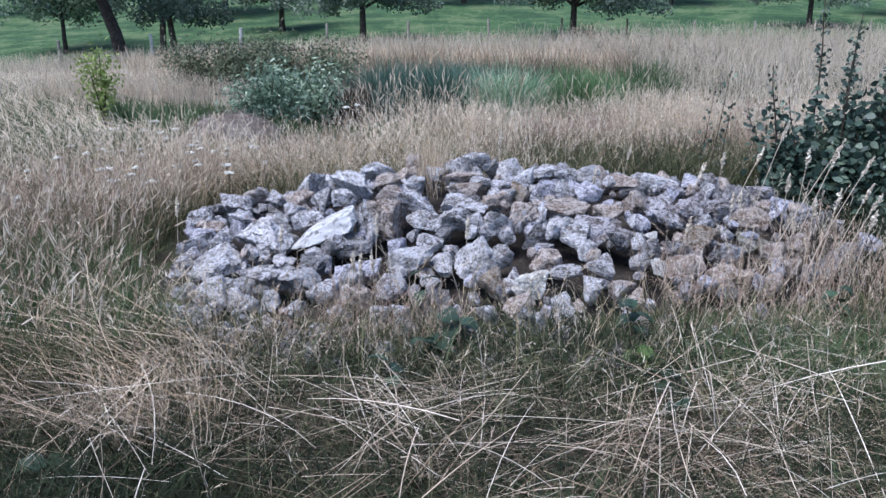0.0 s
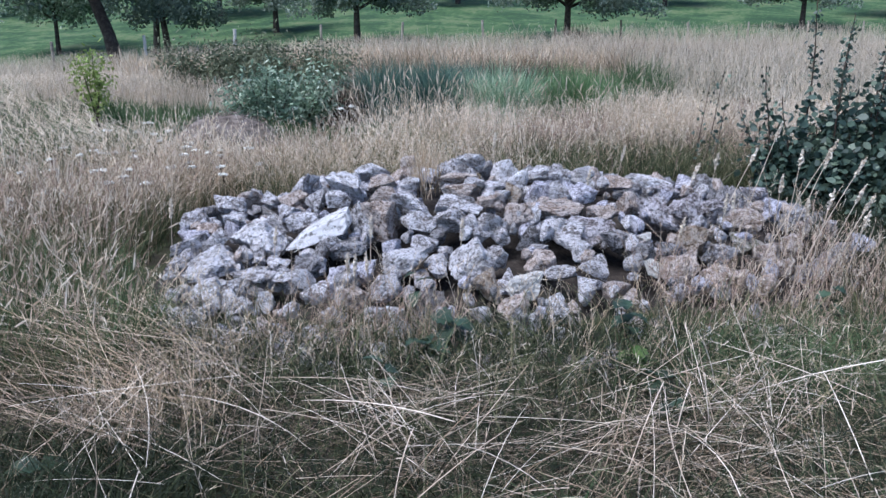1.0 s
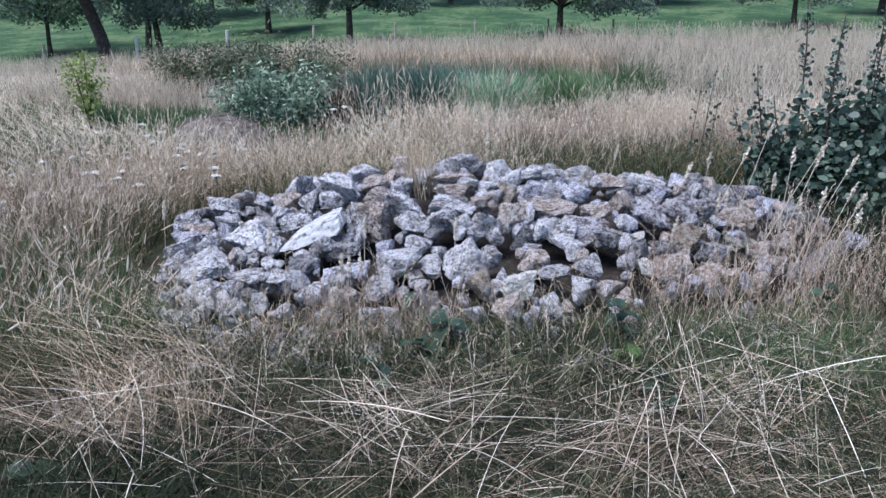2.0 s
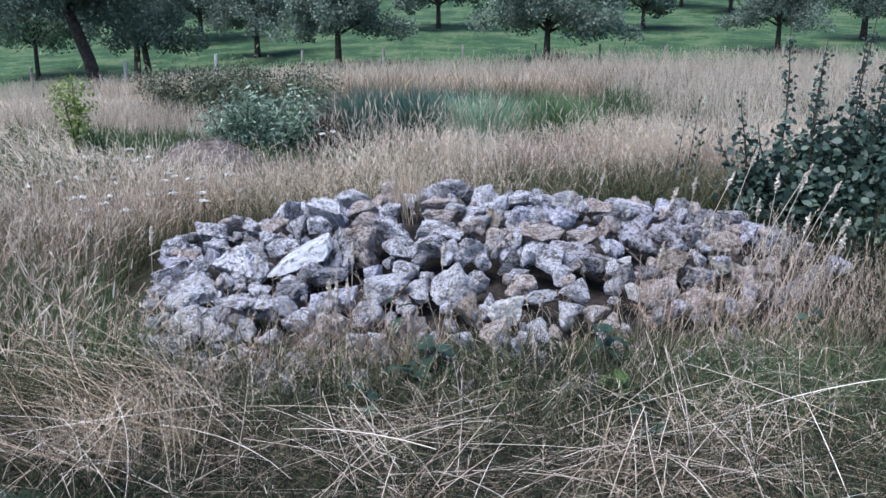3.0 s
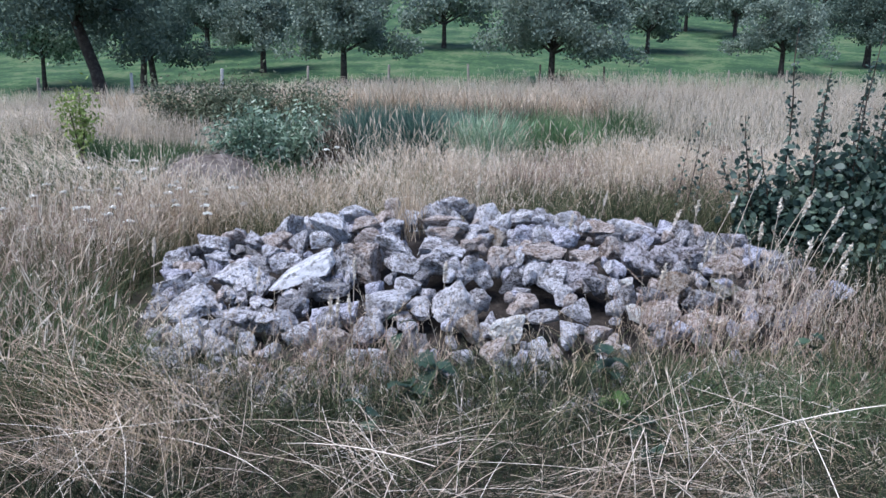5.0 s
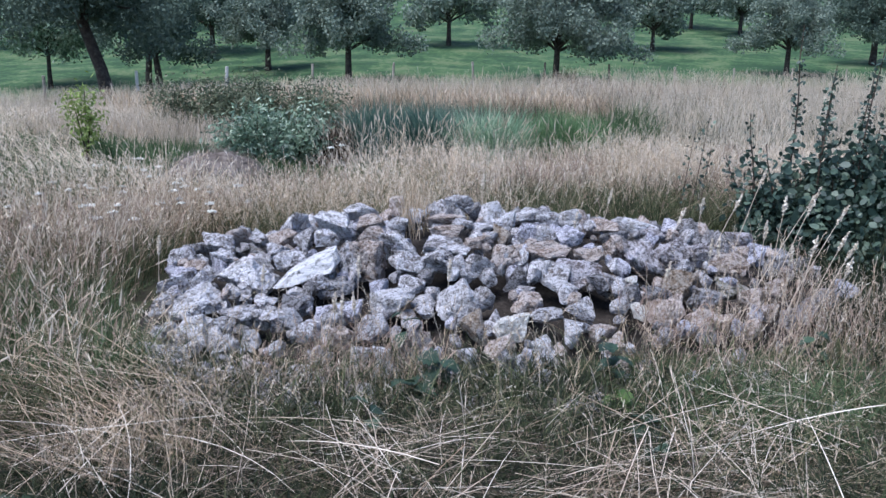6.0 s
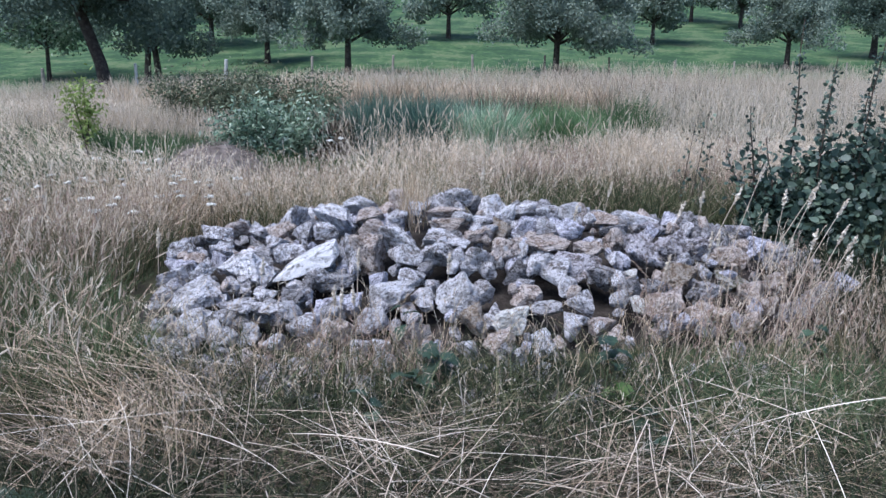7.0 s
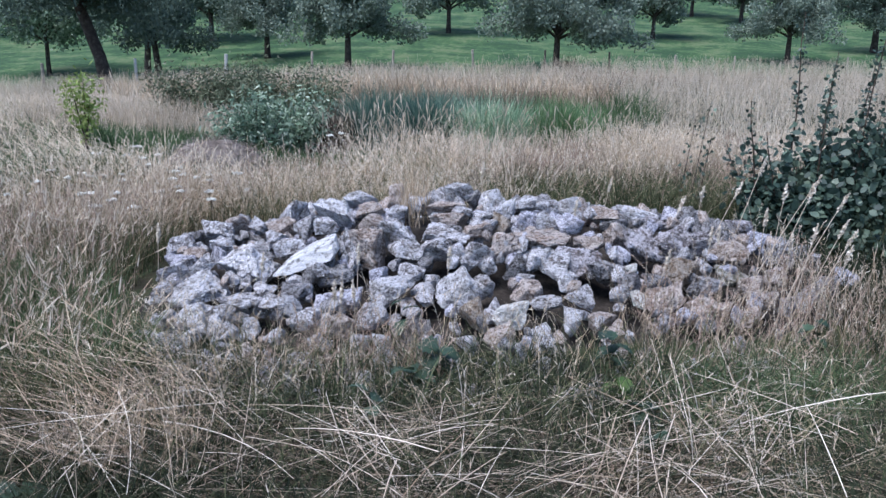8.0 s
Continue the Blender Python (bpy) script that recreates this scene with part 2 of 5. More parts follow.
def strips(points, side, widths):
    """Ribbons along points (n, s, 3), spread to both sides along side (n, 3) by widths (n, s)."""
    n, s, _ = points.shape
    off = side[:, None, :] * widths[:, :, None] * 0.5
    v = np.stack([points - off, points + off], 2).reshape(-1, 3)
    base = (np.arange(n) * s * 2)[:, None] + (np.arange(s - 1) * 2)[None, :]
    base = base.reshape(-1)
    return v, np.stack([base, base + 1, base + 3, base + 2], 1)


def joined(pieces):
    vs, fs, k = [], [], 0
    for v, f in pieces:
        vs.append(v)
        fs.append(f + k)
        k += len(v)
    return np.concatenate(vs), np.concatenate(fs)


def any_side(n, flat=1.0):
    """Random directions to spread a ribbon."""
    a = rng.uniform(0, 2 * np.pi, n)
    return unit(np.stack([np.cos(a), np.sin(a), rng.normal(0, 0.3, n) * (1 - flat)], 1))


def stalk_curves(base, height, tilt, bend, s=4, heading=None):
    """Curves of stalks that rise from base, tilt and bend over."""
    n = len(base)
    a = rng.uniform(0, 2 * np.pi, n) if heading is None else heading
    d = np.stack([np.cos(a), np.sin(a)], 1)
    u = np.linspace(0, 1, s)[None, :]
    out = height[:, None] * (tilt[:, None] * u + bend[:, None] * u ** 2.2)
    up = height[:, None] * (u - 0.35 * np.abs(bend)[:, None] * u ** 2.5) / np.sqrt(1 + tilt[:, None] ** 2)
    p = np.empty((n, s, 3))
    p[:, :, :2] = base[:, None, :2] + out[:, :, None] * d[:, None, :]
    p[:, :, 2] = base[:, None, 2] + up
    return p


def panicles(tip, along, size, branches, width):
    """Loose seed heads: short thin sprays round the upper end of a stalk."""
    out = []
    n = len(tip)
    branches = int(1.5 * branches)
    for b in range(branches):
        s = (b + 0.5) / branches
        root = tip - along * (size * (1 - s) * 0.95)[:, None]
        way = unit(along + 0.75 * rng.normal(0, 0.6, (n, 3)))
        end = root + way * (size * rng.uniform(0.09, 0.24, n))[:, None]
        out.append(strips(np.stack([root, end], 1), any_side(n, 0.0), np.stack([0.95 * width, 0.4 * width], 1)))
    return joined(out)


def spikes(tip, along, size, width):
    """Narrow full seed heads, two crossed blades each."""
    n = len(tip)
    u = np.array([0, 0.3, 0.7, 1.0])
    p = tip[:, None, :] - along[:, None, :] * (size[:, None] * (1 - u)[None, :])[:, :, None]
    w = width[:, None] * np.array([0.35, 1.0, 0.85, 0.1])[None, :]
    a = any_side(n)
    b = unit(np.cross(along, a))
    return joined([strips(p, a, w), strips(p, b, w)])


def stuff(name, pieces, mat, label, category):
    v, f = joined(pieces)
    ob = new(name, mesh_of(name, v, f, mat))
    return tagged(ob, label, category, kind="stuff")


def tube(path, radii, sides=7):
    """A tapered tube along a list of points."""
    path = np.asarray(path, float)
    t = unit(np.gradient(path, axis=0))
    ref = np.array([0.31, 0.95, 0.05])
    a = unit(np.cross(t, ref))
    b = np.cross(t, a)
    ang = np.linspace(0, 2 * np.pi, sides, endpoint=False)
    ring = np.cos(ang)[None, :, None] * a[:, None, :] + np.sin(ang)[None, :, None] * b[:, None, :]
    v = (path[:, None, :] + ring * np.asarray(radii)[:, None, None]).reshape(-1, 3)
    f = []
    for i in range(len(path) - 1):
        for j in range(sides):
            k = (j + 1) % sides
            f.append((i * sides + j, i * sides + k, (i + 1) * sides + k, (i + 1) * sides + j))
    return v, np.array(f)


def leaf_cards(centres, size, droop=0.0, aspect=0.6):
    """Small folded leaves, four corners each, at any turn."""
    n = len(centres)
    along = unit(rng.normal(0, 1, (n, 3)) + np.array([0, 0, -droop]))
    side = unit(np.cross(along, rng.normal(0, 1, (n, 3))))
    size = np.broadcast_to(size, (n,))
    l, w = along * size[:, None], side * (size * aspect * 0.5)[:, None]
    v = np.stack([centres - 0.5 * l, centres + w, centres + 0.5 * l, centres - w], 1).reshape(-1, 3)
    return v, np.arange(4 * n).reshape(n, 4)


def oval_leaves(centres, size, up=0.6, aspect=0.85):
    """Rounded leaves of six corners, lying more or less level."""
    n = len(centres)
    nrm = unit(rng.normal(0, 0.6, (n, 3)) + np.array([0, -0.35, up]))
    along = unit(np.cross(nrm, rng.normal(0, 1, (n, 3))))
    side = np.cross(nrm, along)
    size = np.broadcast_to(size, (n,))[:, None]
    pts = []
    for u, w in ((-0.5, 0.0), (-0.3, 0.36), (0.08, 0.42), (0.56, 0.03), (0.08, -0.42), (-0.3, -0.36)):
        lift = 0.12 * abs(w) - 0.1 * u * u
        pts.append(centres + along * size * u + side * size * w * aspect + nrm * size * lift)
    v = np.stack(pts, 1).reshape(-1, 3)
    return v, np.arange(6 * n).reshape(n, 6)


# ---- the lie of the land ----
def smooth(a, b, x):
    t = np.clip((x - a) / (b - a), 0, 1)
    return t * t * (3 - 2 * t)


def land(x, y):
    """Height of the ground: near level, a hollow with the pond, falling to one side, then a hill."""
    x, y = np.asarray(x, float), np.asarray(y, float)
    z = -0.055 * np.minimum(np.maximum(0, -x - 2.0), 30) * smooth(12, 30, y)
    z = z - 0.45 * np.exp(-((x + 0.3) / 4.6) ** 4 - ((y - 16.5) / 5.5) ** 4)
    rise = np.maximum(0, y - 42)
    z = z + 0.115 * rise * rise / (rise + 6) + 0.07 * np.maximum(0, y - 85) - 0.12 * np.maximum(0, y - 330)
    z = z + 0.03 * np.sin(1.3 * x + 0.4 * y) * np.sin(0.9 * y - 0.5 * x) + 0.10 * smooth(40, 60, y) * np.sin(0.35 * x + 1) * np.sin(0.22 * y)
    return z


def fence_y(x):
    return 33.0 + 0.33 * (x + 11.6)


CREST_X = (-1.85, -1.63, -1.36, -1.06, -0.83, -0.5, -0.24, 0.22, 0.5, 0.95, 1.17, 1.77, 2.23, 2.78, 3.1, 3.4)
CREST_Z = (0.02, 0.29, 0.40, 0.42, 0.52, 0.60, 0.60, 0.66, 0.61, 0.59, 0.52, 0.50, 0.39, 0.21, 0.07, 0.0)


def pile(x, y):
    """Height of the stone pile over the ground."""
    x, y = np.asarray(x, float), np.asarray(y, float)
    front = 3.72 + 0.14 * np.maximum(0, x - 0.6) ** 1.3
    h = np.interp(x, CREST_X, CREST_Z, left=0, right=0)
    t = (y - front) / (5.4 - front)
    up = 1 - np.clip(1 - t, 0, 1) ** 1.5
    return h * np.where(t < 1, np.where(t < 0, 0, up), np.clip(1 - ((y - 5.4) / 1.2) ** 2, 0, 1))


def on_land(xy):
    return np.concatenate([xy, land(xy[:, 0], xy[:, 1])[:, None]], 1)


def scatter(n, x0, x1, y0, y1):
    return np.stack([rng.uniform(x0, x1, n), rng.uniform(y0, y1, n)], 1)


def in_view(n, y0, y1, margin=0.62):
    """Places in the wedge that the camera sees, even over the ground."""
    y = np.sqrt(rng.uniform(y0 * y0, y1 * y1, n))
    return np.stack([rng.uniform(-margin, margin, n) * y, y], 1)


# ---- ground sheet ----
gx = np.unique(np.concatenate([np.linspace(-400, -40, 37), np.linspace(-40, -6, 69), np.linspace(-6, 6, 81), np.linspace(6, 40, 69), np.linspace(40, 400, 37)]))
gy = np.unique(np.concatenate([np.linspace(-300, -6, 25), np.linspace(-6, 8, 81), np.linspace(8, 60, 105), np.linspace(60, 160, 51), np.linspace(160, 900, 38)]))
GX, GY = np.meshgrid(gx, gy)
GV = np.stack([GX, GY, land(GX, GY)], -1).reshape(-1, 3)
c0 = (np.arange(len(gy) - 1)[:, None] * len(gx) + np.arange(len(gx) - 1)[None, :]).reshape(-1)
GF = np.stack([c0, c0 + 1, c0 + 1 + len(gx), c0 + len(gx)], 1)
ground_mesh = mesh_of("ground", GV, GF, M_SOIL, smooth=True)
ground_mesh.materials.append(M_PASTURE)
mid = GV[GF].mean(1)
ground_mesh.polygons.foreach_set("material_index", (mid[:, 1] > fence_y(mid[:, 0]) - 0.5).astype(np.int32))
tagged(new("ground", ground_mesh), "meadow soil and green pasture rising to a hill", "ground", kind="structure")


# ---- the stone pile ----
def rock_mesh(name, seed, level, planes, rough):
    """A broken block: a ball cut flat by random planes, then pitted, ledged and roughened."""
    r = random.Random(seed)
    cuts = []
    for i in range(planes):
        n = Vector((r.gauss(0, 1), r.gauss(0, 1), r.gauss(0, 0.9))).normalized()
        cuts.append((n, r.uniform(0.45, 0.95)))
    for axis in range(3):
        for sign in (-1, 1):
            n = Vector((r.gauss(0, 0.4), r.gauss(0, 0.4), r.gauss(0, 0.4)))
            n[axis] = sign
            cuts.append((n.normalized(), r.uniform(0.8, 1.0)))
    ledge = Vector((r.gauss(0, 0.35), r.gauss(0, 0.35), 1)).normalized()
    shift = Vector((r.uniform(0, 50), r.uniform(0, 50), r.uniform(0, 50)))
    bm = bmesh.new()
    bmesh.ops.create_icosphere(bm, subdivisions=level, radius=1)
    for v in bm.verts:
        d = v.co.normalized()
        p = d * min(h / max(0.08, d.dot(n)) for n, h in cuts)
        q = p + 0.3 * Vector((noise.noise(p * 2.3 + shift), noise.noise(p * 2.3 - shift), noise.noise(p * 2.1 + shift * 2)))
        k = 0.8 * noise.noise(p * 1.5 + shift) + 0.75 * (0.3 - abs(noise.noise(q * 3.0 + shift))) + 0.55 * (0.28 - abs(noise.noise(q * 6.5 - shift))) + 0.5 * noise.noise(q * 12 + shift)
        step = q.dot(ledge) * 4.5 + noise.noise(p * 1.2 - shift)
        k += 0.32 * (abs((step % 1.0) - 0.5) - 0.25)
        v.co = p + d * rough * k
    lo = [min(v.co[i] for v in bm.verts) for i in range(3)]
    hi = [max(v.co[i] for v in bm.verts) for i in range(3)]
    for v in bm.verts:
        v.co = Vector([(v.co[i] - lo[i]) / (hi[i] - lo[i]) - 0.5 for i in range(3)])
    me = bpy.data.meshes.new(name)
    bm.to_mesh(me)
    bm.free()
    return me


stone_pile = thing("stone_pile", pose(0.4, 4.9, 0), "heap of rough grey limestone field stones in dry grass", "stone pile")
BLOCKS = [rock_mesh("block", 100 + i, 5, 5 + i % 5, 0.145) for i in range(22)]
SMALL_BLOCKS = [rock_mesh("small_block", 200 + i, 4, 5 + i % 5, 0.115) for i in range(18)]
CHIPS = [rock_mesh("chip", 300 + i, 3, 9 + i % 4, 0.06) for i in range(12)]
KEPT = {}


def stone_data(shape, tone):
    if (shape.name, tone) not in KEPT:
        me = shape.copy()
        me.materials.append(STONE[tone])
        me.polygons.foreach_set("use_smooth", np.ones(len(me.polygons), bool))
        me.set_sharp_from_angle(angle=math.radians(25))
        KEPT[(shape.name, tone)] = me
    return KEPT[(shape.name, tone)]


def place(me, x, y, z, w, d, h, rx, ry, rz, turn=0.0):
    ob = part("stone", me, stone_pile)
    ob.matrix_parent_inverse = stone_pile.matrix_world.inverted()
    ob.matrix_world = pose(x, y, z, rx, ry, rz) @ Matrix.Diagonal((w, d, h, 1)) @ Matrix.Rotation(radians(turn), 4, "Z")
    return ob


def stone(x, y, z, w, d, h, roll, tone):
    """A picked stone: its middle, width, depth and height in metres, lean, and tone."""
    if tone == "grey" and x > 0.85:
        tone = "lilac"
    me = stone_data(rnd.choice(BLOCKS if w * h > 0.028 else SMALL_BLOCKS), tone)
    free = 16 if w < 1.45 * h else 8
    place(me, x, y, z - (0.02 if y > 5.0 else 0), w, d, h, rnd.uniform(-26, 18), -roll + rnd.uniform(-free, free), rnd.uniform(-25, 25), rnd.choice((0, 90, 180, 270)) + rnd.uniform(-12, 12))


def slab(x, y, z, tone):
    """The pale wedge-shaped slab that leans on the face of the pile: a blunt upper end, a point below."""
    bm = bmesh.new()
    outline = ((-0.235, -0.10), (-0.14, -0.005), (0.02, 0.075), (0.175, 0.135), (0.20, 0.05), (0.165, -0.005), (0.02, -0.045), (-0.12, -0.09))
    rings = []
    for depth, grow, up in ((-0.10, 0.88, 0.0), (-0.05, 1.0, 0.01), (0.10, 0.98, 0.03), (0.2, 0.85, 0.05)):
        rings.append([bm.verts.new((a * grow, depth + 0.25 * b, b * grow + up)) for a, b in outline])
    for p, q in zip(rings, rings[1:]):
        for i in range(8):
            bm.faces.new((p[i], p[(i + 1) % 8], q[(i + 1) % 8], q[i]))
    bm.faces.new(rings[0])
    bm.faces.new(rings[-1][::-1])
    bmesh.ops.recalc_face_normals(bm, faces=bm.faces)
    bmesh.ops.triangulate(bm, faces=bm.faces)
    bmesh.ops.subdivide_edges(bm, edges=bm.edges, cuts=4, use_grid_fill=True)
    for v in bm.verts:
        v.co += v.normal * 0.007 * (noise.noise(v.co * 16) + 0.6 * noise.noise(v.co * 45))
    me = bpy.data.meshes.new("slab_stone")
    bm.to_mesh(me)
    bm.free()
    me.materials.append(STONE[tone])
    for poly in me.polygons:
        poly.use_smooth = False
    place(me, x, y, z, 0.86, 0.84, 0.80, -9, -4, 0)


# earth and rubble bed between the stones, near-black to paint the gap shade
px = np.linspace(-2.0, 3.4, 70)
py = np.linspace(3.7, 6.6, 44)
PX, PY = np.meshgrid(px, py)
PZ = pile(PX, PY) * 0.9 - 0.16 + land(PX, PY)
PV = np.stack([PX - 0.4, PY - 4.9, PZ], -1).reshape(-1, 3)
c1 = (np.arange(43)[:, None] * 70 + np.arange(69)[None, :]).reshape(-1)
part("earth_core", mesh_of("earth_core", PV, np.stack([c1, c1 + 1, c1 + 71, c1 + 70], 1), M_GAP_SHADE), stone_pile, "earth between the stones, darkened as the shade of the gaps")

slab(-0.65, 4.53, 0.34, "slab")
# added dark stone that stands in for the slab's shaded underside
stone(-0.50, 4.47, 0.27, 0.22, 0.16, 0.12, 15, "dark")
stone(-1.47, 5.02, 0.30, 0.19, 0.18, 0.17, 0, "grey")
stone(-1.43, 4.63, 0.23, 0.23, 0.20, 0.17, 0, "grey")
stone(-1.32, 5.21, 0.37, 0.24, 0.20, 0.16, -10, "grey")
stone(-1.20, 5.26, 0.39, 0.21, 0.16, 0.10, 0, "tawny")
stone(-1.03, 5.16, 0.40, 0.17, 0.14, 0.12, 0, "grey")
stone(-0.88, 5.02, 0.43, 0.18, 0.16, 0.13, 10, "tawny")
stone(-1.29, 4.64, 0.26, 0.20, 0.14, 0.13, 20, "grey")
stone(-1.20, 4.89, 0.32, 0.21, 0.15, 0.11, 0, "grey")
stone(-1.03, 4.63, 0.26, 0.34, 0.32, 0.28, 30, "pale")
stone(-0.83, 5.15, 0.47, 0.22, 0.20, 0.18, 25, "grey")
stone(-0.89, 4.81, 0.38, 0.13, 0.13, 0.13, 0, "grey")
stone(-0.78, 4.71, 0.37, 0.20, 0.14, 0.13, 10, "grey")
stone(-0.93, 4.66, 0.33, 0.12, 0.12, 0.12, 0, "dark")
stone(-0.55, 5.06, 0.51, 0.33, 0.23, 0.19, -35, "pale")
stone(-0.59, 4.87, 0.46, 0.15, 0.12, 0.11, 0, "grey")
stone(-0.75, 4.93, 0.44, 0.14, 0.13, 0.12, 0, "grey")
stone(-0.41, 5.28, 0.57, 0.27, 0.16, 0.12, -5, "pale")
stone(-0.34, 5.08, 0.53, 0.20, 0.14, 0.12, 10, "tawny")
stone(-0.17, 5.33, 0.59, 0.11, 0.12, 0.16, 10, "tawny")
stone(-0.17, 5.06, 0.53, 0.14, 0.14, 0.13, 0, "grey")
stone(-0.32, 4.89, 0.48, 0.16, 0.12, 0.09, -20, "tawny")
stone(-0.34, 4.65, 0.38, 0.28, 0.23, 0.25, 0, "tawny")
stone(-0.43, 4.66, 0.39, 0.15, 0.19, 0.22, 0, "grey")
stone(-0.16, 4.78, 0.44, 0.26, 0.20, 0.19, -25, "grey")
stone(-0.10, 4.60, 0.38, 0.18, 0.15, 0.13, -30, "grey")
stone(-0.25, 4.37, 0.29, 0.11, 0.10, 0.12, 0, "bluish")
stone(-0.17, 4.30, 0.24, 0.29, 0.20, 0.18, 20, "pale")
stone(-0.43, 4.23, 0.21, 0.23, 0.19, 0.15, 15, "bluish")
stone(-0.61, 4.07, 0.14, 0.17, 0.13, 0.12, 30, "grey")
stone(-0.57, 4.44, 0.30, 0.16, 0.13, 0.12, 0, "grey")
stone(-1.24, 4.40, 0.18, 0.31, 0.26, 0.18, 10, "pale")
stone(-1.21, 4.14, 0.11, 0.18, 0.19, 0.18, 0, "pale")
stone(-1.28, 3.96, 0.05, 0.22, 0.16, 0.14, 0, "grey")
stone(-1.35, 4.12, 0.11, 0.14, 0.12, 0.09, 0, "grey")
stone(-0.99, 4.24, 0.16, 0.23, 0.17, 0.12, 0, "grey")
stone(-0.79, 4.23, 0.20, 0.19, 0.14, 0.10, 0, "grey")
stone(-0.68, 4.29, 0.23, 0.19, 0.13, 0.10, 0, "dark")
stone(-0.75, 3.97, 0.09, 0.12, 0.11, 0.09, 0, "grey")
stone(-0.62, 3.82, 0.02, 0.12, 0.11, 0.10, 0, "grey")
stone(-0.82, 3.85, 0.03, 0.12, 0.13, 0.12, 0, "grey")
stone(-0.27, 4.12, 0.16, 0.18, 0.17, 0.15, 0, "grey")
stone(-0.07, 3.96, 0.08, 0.20, 0.20, 0.23, 0, "tawny")
stone(-0.42, 4.04, 0.13, 0.15, 0.14, 0.15, 0, "tawny")
stone(-1.28, 3.79, 0.00, 0.13, 0.10, 0.09, 0, "grey")
stone(-1.02, 4.00, 0.08, 0.16, 0.12, 0.12, 0, "grey")
stone(0.22, 5.25, 0.63, 0.22, 0.16, 0.14, -10, "grey")
stone(0.13, 5.04, 0.56, 0.25, 0.16, 0.10, -5, "tawny")
stone(0.22, 4.90, 0.54, 0.15, 0.11, 0.09, 0, "grey")
stone(0.12, 4.86, 0.51, 0.21, 0.13, 0.11, -10, "tawny")
stone(0.33, 4.90, 0.52, 0.16, 0.12, 0.08, 10, "grey")
stone(0.36, 4.82, 0.49, 0.20, 0.12, 0.07, 10, "grey")
stone(0.42, 5.20, 0.58, 0.20, 0.17, 0.18, 0, "pale")
stone(0.50, 5.11, 0.55, 0.13, 0.16, 0.18, 0, "pale")
stone(0.65, 5.21, 0.56, 0.22, 0.17, 0.13, 0, "grey")
stone(0.78, 5.13, 0.54, 0.17, 0.14, 0.13, 0, "grey")
stone(0.91, 5.23, 0.56, 0.19, 0.14, 0.11, 10, "pale")
stone(0.61, 4.94, 0.50, 0.16, 0.14, 0.13, 0, "bluish")
stone(0.46, 4.85, 0.48, 0.13, 0.12, 0.16, 0, "ochre")
stone(0.32, 4.77, 0.47, 0.17, 0.15, 0.10, 10, "tawny")
stone(0.74, 4.93, 0.49, 0.17, 0.12, 0.11, 0, "grey")
stone(0.88, 4.92, 0.48, 0.17, 0.15, 0.13, 0, "bluish")
stone(0.12, 4.72, 0.44, 0.30, 0.24, 0.16, -5, "grey")
stone(0.06, 4.61, 0.40, 0.27, 0.19, 0.17, 0, "grey")
stone(0.31, 4.55, 0.38, 0.20, 0.18, 0.17, 0, "grey")
stone(0.20, 4.52, 0.39, 0.11, 0.11, 0.14, 0, "grey")
stone(0.49, 4.64, 0.39, 0.22, 0.21, 0.21, -10, "tawny")
stone(0.67, 4.75, 0.42, 0.37, 0.21, 0.14, 3, "tawny")
stone(0.70, 4.50, 0.33, 0.25, 0.18, 0.18, 0, "grey")
stone(0.51, 4.47, 0.34, 0.14, 0.12, 0.13, 0, "dark")
stone(0.88, 4.56, 0.33, 0.26, 0.24, 0.20, 0, "grey")
stone(0.96, 4.72, 0.41, 0.20, 0.14, 0.11, 0, "tawny")
stone(1.04, 4.50, 0.30, 0.23, 0.21, 0.19, 0, "dark")
stone(0.77, 4.38, 0.28, 0.16, 0.16, 0.14, 0, "pale")
stone(0.19, 4.28, 0.24, 0.26, 0.27, 0.25, 0, "pale")
stone(0.55, 4.28, 0.25, 0.18, 0.15, 0.15, 0, "tawny")
stone(0.45, 4.12, 0.17, 0.21, 0.17, 0.15, -12, "white")
stone(0.58, 3.99, 0.11, 0.14, 0.12, 0.11, 0, "pale")
stone(0.44, 3.87, 0.04, 0.17, 0.16, 0.15, -20, "pale")
stone(0.26, 4.09, 0.17, 0.15, 0.15, 0.19, 0, "ochre")
stone(0.40, 3.96, 0.09, 0.18, 0.15, 0.12, 20, "tawny")
stone(0.33, 4.30, 0.27, 0.13, 0.13, 0.13, 0, "grey")
stone(-0.07, 4.40, 0.31, 0.16, 0.13, 0.09, 0, "grey")
stone(0.83, 4.25, 0.23, 0.16, 0.12, 0.12, 0, "grey")
stone(0.65, 4.20, 0.21, 0.18, 0.14, 0.08, 0, "grey")
stone(1.20, 5.13, 0.47, 0.20, 0.14, 0.12, 0, "dark")
stone(1.12, 5.18, 0.50, 0.22, 0.19, 0.14, 10, "tawny")
stone(1.35, 5.27, 0.48, 0.31, 0.22, 0.16, -12, "pale")
stone(1.46, 5.16, 0.46, 0.19, 0.14, 0.11, 0, "grey")
stone(1.18, 4.88, 0.40, 0.21, 0.18, 0.18, 0, "tawny")
stone(1.28, 4.81, 0.37, 0.22, 0.25, 0.29, 0, "grey")
stone(1.50, 4.87, 0.38, 0.27, 0.21, 0.20, -5, "grey")
stone(1.76, 5.25, 0.46, 0.27, 0.20, 0.19, 0, "dark")
stone(1.69, 4.90, 0.38, 0.24, 0.20, 0.15, 15, "grey")
stone(1.81, 4.82, 0.34, 0.30, 0.21, 0.18, 15, "tawny")
stone(2.04, 5.25, 0.41, 0.19, 0.14, 0.12, 0, "grey")
